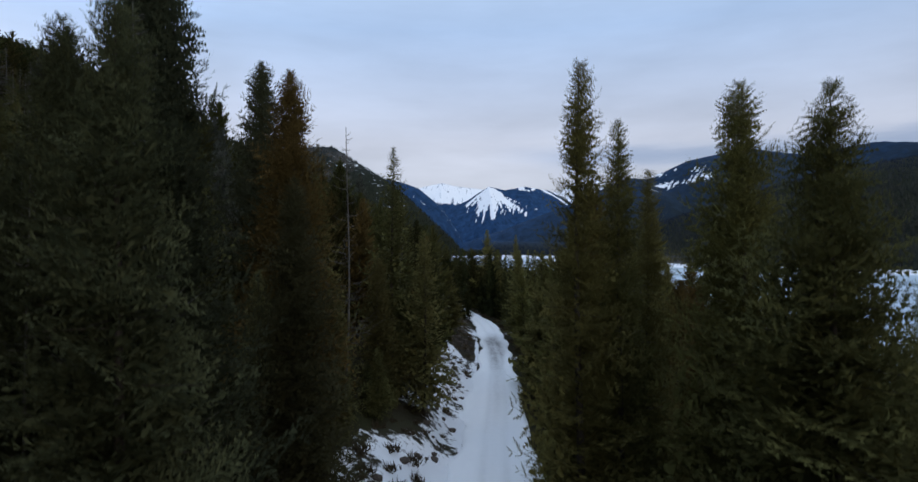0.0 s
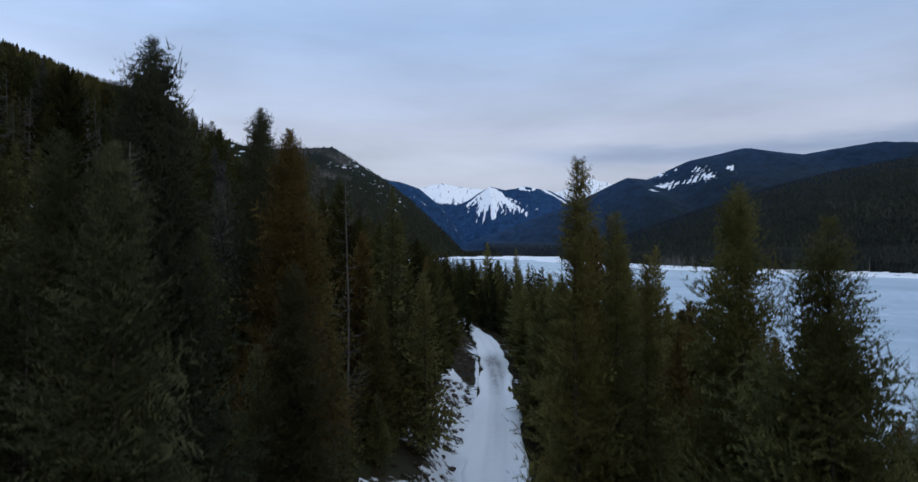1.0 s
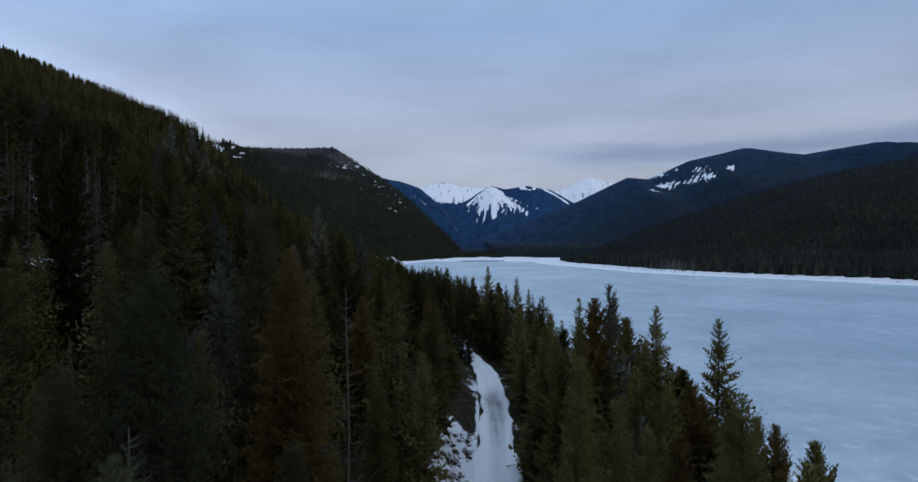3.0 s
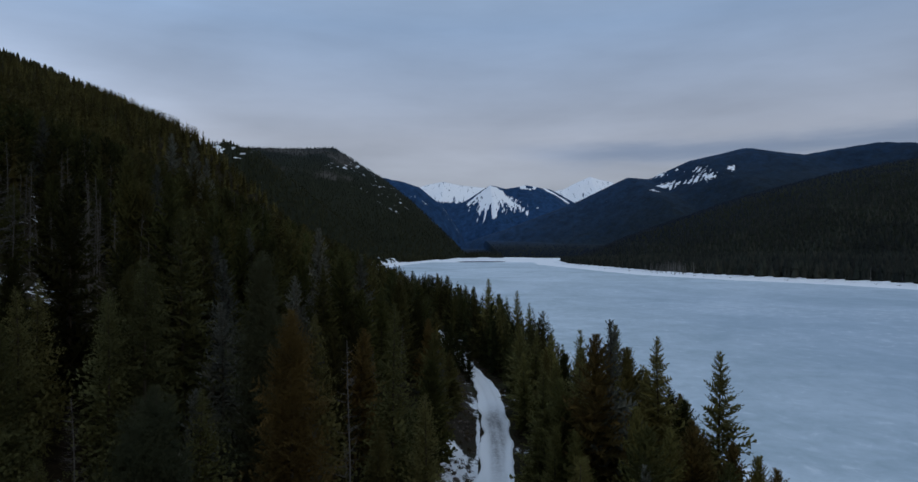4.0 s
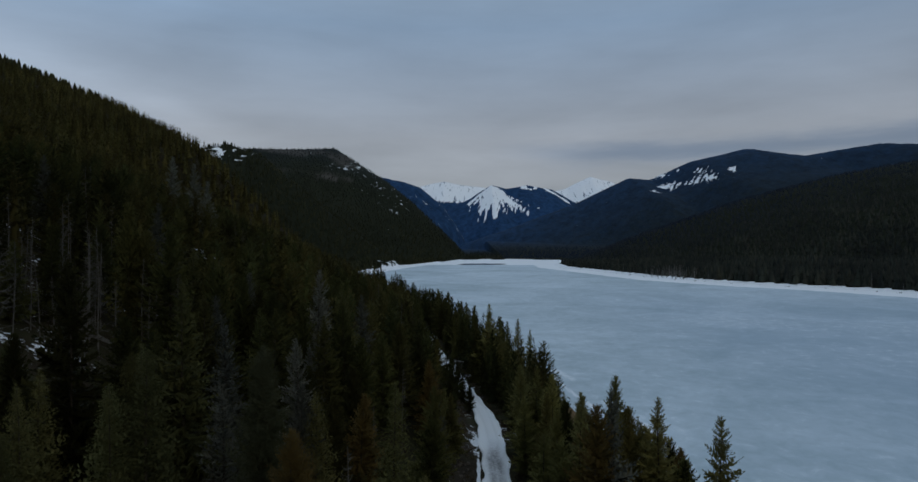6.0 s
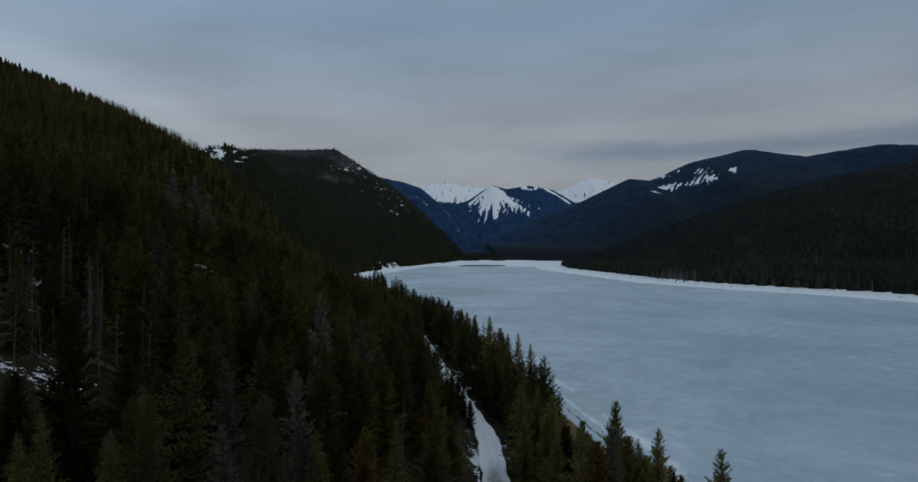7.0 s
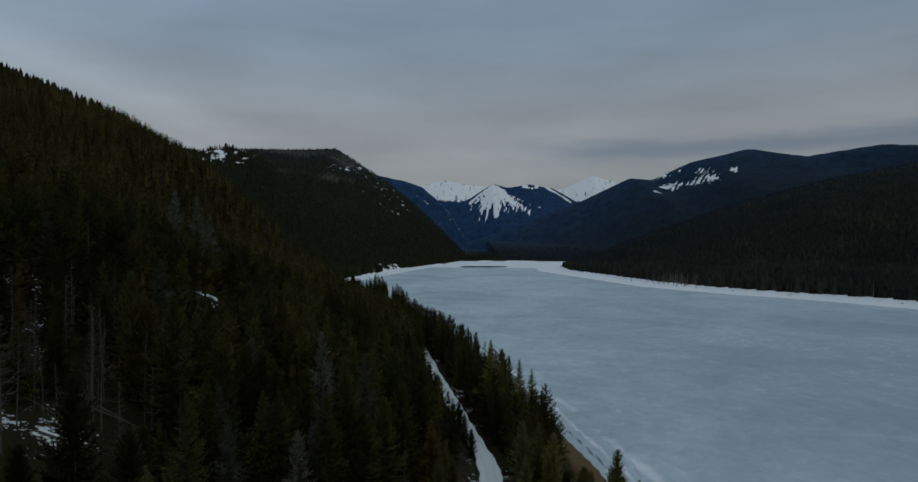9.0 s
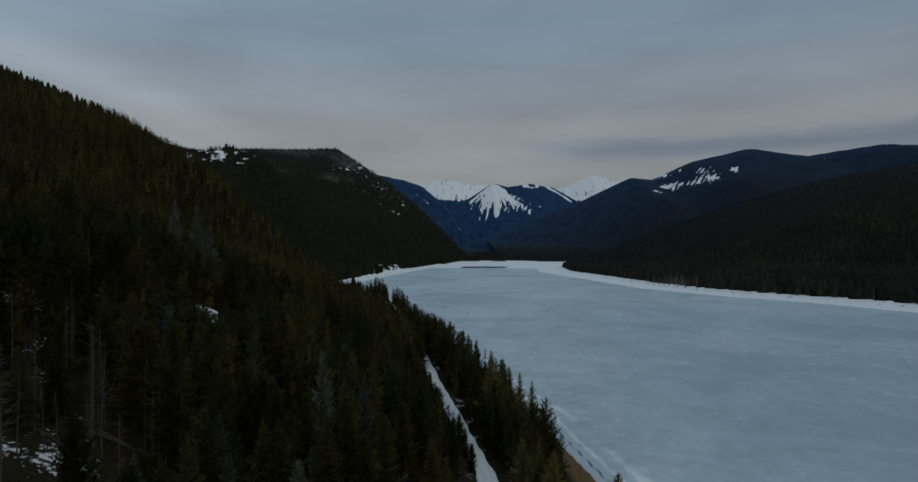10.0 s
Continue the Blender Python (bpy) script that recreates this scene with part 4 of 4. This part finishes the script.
def forest(name, label, kinds, idx, material, dryness, broad=1.0):
    """Many trees joined into one mesh."""
    g = rng(len(idx))
    V, F, T, n = [], [], [], 0
    pick = g.integers(0, len(kinds), len(idx))
    for k, (v, f) in enumerate(kinds):
        j = idx[pick == k]
        if not len(j):
            continue
        a = g.uniform(0, 6.283, len(j))
        h = tall[j]
        wdt = broad * h * g.uniform(0.85, 1.2, len(j))
        c, s_ = np.cos(a)[:, None], np.sin(a)[:, None]
        x = sx[j][:, None] + wdt[:, None] * (c * v[None, :, 0] - s_ * v[None, :, 1])
        y = sy[j][:, None] + wdt[:, None] * (s_ * v[None, :, 0] + c * v[None, :, 1])
        zz = z[j][:, None] - 0.2 + h[:, None] * v[None, :, 2]
        V.append(np.stack([x, y, zz], -1).reshape(-1, 3))
        F.append((f[None] + (np.arange(len(j)) * len(v))[:, None, None] + n).reshape(-1, 3))
        T.append(np.repeat(g.random(len(j)) ** 1.5 * dryness, len(v)))
        n += len(j) * len(v)
    V = np.concatenate(V)
    # this blue tint paints haze on: it rises with distance up the lake
    ob = link_mesh(name, V, np.concatenate(F), material, attrs={"tint": np.concatenate(T), "haze": np.where(V[:, 0] > 100, 0.14 + 0.55 * smooth(900, 1500, V[:, 1]), 0.3 * smooth(1250, 1900, V[:, 1]))})
    return tagged(ob, label, "forest", kind="stuff")


idx = np.arange(SINGLE, len(sx))
# trees the camera can't see, behind crests or beside its view, are left out
steep = np.maximum.accumulate((gz - 50.0) / np.maximum(R, 3.0), axis=0)
front = az[az <= radians(44) + 1e-6]
col = np.clip(np.searchsorted(front, np.arctan2(sx, sy)), 0, len(front) - 1)
row = np.clip(np.searchsorted(rad, rr) - 3, 0, len(rad) - 1)
seen = (z + tall - 50.0) / rr > steep[row, col] - 0.004
idx = idx[seen[idx] & (np.abs(np.arctan2(sx[idx], sy[idx])) < radians(43))]
mid = idx[rr[idx] < 190]
low = idx[(rr[idx] >= 190) & (rr[idx] < 520)]
out = idx[rr[idx] >= 520]
bank_trees = np.concatenate([mid[u[mid] > 0], low[(u[low] > 0) & (sx[low] < 60)]])
mid, low = np.setdiff1d(mid, bank_trees), np.setdiff1d(low, bank_trees)
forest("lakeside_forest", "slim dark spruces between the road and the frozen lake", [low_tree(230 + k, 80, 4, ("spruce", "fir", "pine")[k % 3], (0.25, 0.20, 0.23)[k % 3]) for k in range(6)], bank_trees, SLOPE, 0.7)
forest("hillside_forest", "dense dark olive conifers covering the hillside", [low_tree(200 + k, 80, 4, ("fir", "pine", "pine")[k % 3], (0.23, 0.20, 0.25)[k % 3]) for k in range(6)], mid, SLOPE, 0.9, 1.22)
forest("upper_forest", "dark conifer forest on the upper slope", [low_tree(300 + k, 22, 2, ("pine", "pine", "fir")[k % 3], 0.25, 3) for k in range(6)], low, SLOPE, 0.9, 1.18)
pale = mid[SEED.random(len(mid)) < 0.09]
pale = np.concatenate([pale, low[SEED.random(len(low)) < 0.055]])
sx[pale] += 1.7
tall[pale] *= 0.92
bare = []
for k in range(5):
    sv, sf = stem_arrays(k, 14.0, 0.09, 4, 4)
    bv, bf = bare_arrays(40 + k, 14.0, 24, 2.3, 2.0)
    v_, f_ = merge([(sv, sf), (bv * (1, 1, 1), bf)])
    bare.append((v_ / 14.0, f_))
thin = []
for k in range(4):
    v_, f_ = merge([stem_arrays(k, 14.0, 0.24, 4, 3), bare_arrays(70 + k, 14.0, 9, 1.8, 4.0)])
    thin.append((v_ / 14.0, f_))
# leafless trees in front of the eastern conifers
gx, gy = np.concatenate([SEED.uniform(205, 246, 700), SEED.uniform(180, 420, 600)]), np.concatenate([SEED.uniform(610, 690, 700), SEED.uniform(330, 900, 600)])
gd = lake_distance(gx, gy)
pick = (gd > 4) & (gd < np.where(np.arange(1300) < 700, 44, 18)) & (SEED.random(1300) < np.where(np.arange(1300) < 700, 0.30, 0.14))
gx, gy = gx[pick], gy[pick]
shore = np.arange(len(sx), len(sx) + len(gx))
sx, sy, z, tall = np.append(sx, gx), np.append(sy, gy), np.append(z, land(gx, gy)[0]), np.append(tall, SEED.uniform(5, 13, len(gx)))
forest("shore_grove", "pale leafless trees along the far lake shore", thin, shore, PALE, 0.1)
forest("bare_grove", "grey leafless trees scattered through the dark forest", bare, pale, GREY, 0.1)
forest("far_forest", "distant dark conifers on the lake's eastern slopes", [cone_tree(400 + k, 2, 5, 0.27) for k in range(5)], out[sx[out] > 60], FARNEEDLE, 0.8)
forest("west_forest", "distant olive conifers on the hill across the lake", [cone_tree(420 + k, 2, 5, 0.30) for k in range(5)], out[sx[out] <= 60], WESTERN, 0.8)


# unseen woods added behind the camera: they close the place and block low sun
hx, hy = SEED.uniform(-85, 40, 1500), SEED.uniform(-85, 60, 1500)
hz, _, _, _, _, hd, hu = land(hx, hy)
ha = np.abs(np.arctan2(hx, hy))
ok = (hd > 5) & (np.abs(hu) > 4.6) & (ha > radians(47)) & (np.hypot(hx, hy) > 10) & (np.hypot(hx, hy) < 88)
hx, hy, hz = hx[ok], hy[ok], hz[ok]
free = np.ones(len(hx), bool)
for k in range(1, len(hx)):
    free[k] = not np.any(free[:k] & (np.hypot(hx[:k] - hx[k], hy[:k] - hy[k]) < 3.9))
hx, hy, hz = hx[free], hy[free], hz[free]
behind = np.arange(len(sx), len(sx) + len(hx))
sx, sy, z, tall = np.append(sx, hx), np.append(sy, hy), np.append(z, hz), np.append(tall, SEED.uniform(12, 19, len(hx)))
forest("roadside_forest", "conifers added behind the camera, shading the roadside", [low_tree(250 + k, 90, 4, ("fir", "pine", "spruce")[k % 3], 0.24) for k in range(5)], behind, SLOPE, 0.9)


# ---- the verges: low brush, tufts and stones along the road ----
def tuft(seed, n):
    g = rng(seed)
    a, lean = g.uniform(0, 6.283, n), g.uniform(0.1, 1.35, n)
    d = np.stack([np.cos(a) * np.sin(lean), np.sin(a) * np.sin(lean), np.cos(lean)], 1)
    o = g.normal(0, 0.30, (n, 3)) * (1, 1, 0)
    wv = np.cross(d, g.normal(0, 1, (n, 3)))
    wv /= np.linalg.norm(wv, axis=1, keepdims=True)
    ln = g.uniform(0.25, 0.75, (n, 1))
    return np.stack([o - wv * 0.06, o + wv * 0.06, o + d * ln], 1).reshape(-1, 3), np.arange(n * 3).reshape(-1, 3)


def stone(seed):
    bm = bmesh.new()
    bmesh.ops.create_icosphere(bm, subdivisions=1, radius=1.0)
    g = rng(seed)
    v = np.array([q.co[:] for q in bm.verts]) * g.uniform(0.7, 1.25, (len(bm.verts), 1)) * (1.0, g.uniform(0.6, 1.0), g.uniform(0.45, 0.7))
    f = np.array([[q.index for q in fc.verts] for fc in bm.faces])
    bm.free()
    return v, f


def scatter(kinds, xs, ys, sizes, seed):
    g = rng(seed)
    zs = land(xs, ys)[0]
    bits = []
    for x, y, zz, k in zip(xs, ys, zs, sizes):
        v, f = kinds[int(g.integers(len(kinds)))]
        a = g.uniform(0, 6.283)
        c, s_ = np.cos(a), np.sin(a)
        bits.append((np.stack([x + k * (c * v[:, 0] - s_ * v[:, 1]), y + k * (s_ * v[:, 0] + c * v[:, 1]), zz + k * v[:, 2]], 1), f))
    return merge(bits)


VG = rng(31)
n = 640
vy = VG.uniform(14, 190, n)
side = VG.random(n) < 0.62
off_ = np.where(side, -np.interp(vy, [70, 110], [3.2, 2.6]) - VG.random(n) ** 0.8 * 4.6, np.interp(vy, [70, 110], [3.0, 2.3]) + VG.random(n) * 1.6)
bx = road_x(vy) + off_
v, f = scatter([tuft(700 + k, 64) for k in range(6)], bx, vy, VG.uniform(0.3, 0.95, n), 3)
tagged(link_mesh("roadside_brush", v, f, BRUSH, attrs={"tint": np.zeros(len(v))}), "low brown brush and dry tufts on the snowy road verge", "brush", kind="stuff")
n = 150
vy = VG.uniform(14, 130, n)
bx = road_x(vy) - 2.9 - VG.random(n) * 3.0
v, f = scatter([stone(800 + k) for k in range(6)], bx, vy, VG.uniform(0.12, 0.5, n), 4)
tagged(link_mesh("verge_rubble", v, f, STONE), "dark stones lying loose in the snowy cut bank", "rubble", kind="stuff")


# ---- windfall in the snowy clearing on the hillside ----
def fallen_log(x, y, length, thick, turn):
    """A bare stem lying on the snow, with broken branch stubs."""
    base = new("fallen_log")
    v, f = stem_arrays(int(x * 10) % 7, length, thick, 7, 6)
    v = np.stack([v[:, 2] - length * 0.5, v[:, 1], v[:, 0]], 1)
    link_mesh("log", v, f, GREY, base, flat=False)
    g = rng(int(abs(x * 31 + y * 7)))
    for k in range(5):
        q, a = g.uniform(-0.3, 0.45) * length, g.uniform(0.2, 2.9)
        sv_, sf_ = tube((q, 0, 0), (q + 0.3, 0.9 * math.cos(a), 0.9 * abs(math.sin(a))), 0.03, 0.008, 4)
        link_mesh("branch_stub", sv_, sf_, GREY, base)
    e = np.array([-0.5, 0.5]) * length
    ex, ey = x + e * math.cos(radians(turn)), y + e * math.sin(radians(turn))
    zz = land(ex, ey)[0]
    tip = math.degrees(math.atan2(zz[1] - zz[0], length))
    base.matrix_basis = pose(x, y, float(zz.mean()) + thick, 0, -tip, turn)
    tagged(base, "weathered grey fallen tree lying in patchy snow", "fallen tree", "windfall in the clearing")


LG = rng(91)
for k in range(6):
    a, q = LG.uniform(0, 6.283), LG.uniform(0.1, 1.0)
    fallen_log(-43 + 10 * q * math.cos(a), 64 + 8 * q * math.sin(a), float(LG.uniform(4, 8)), float(LG.uniform(0.09, 0.15)), float(LG.uniform(-40, 60)))
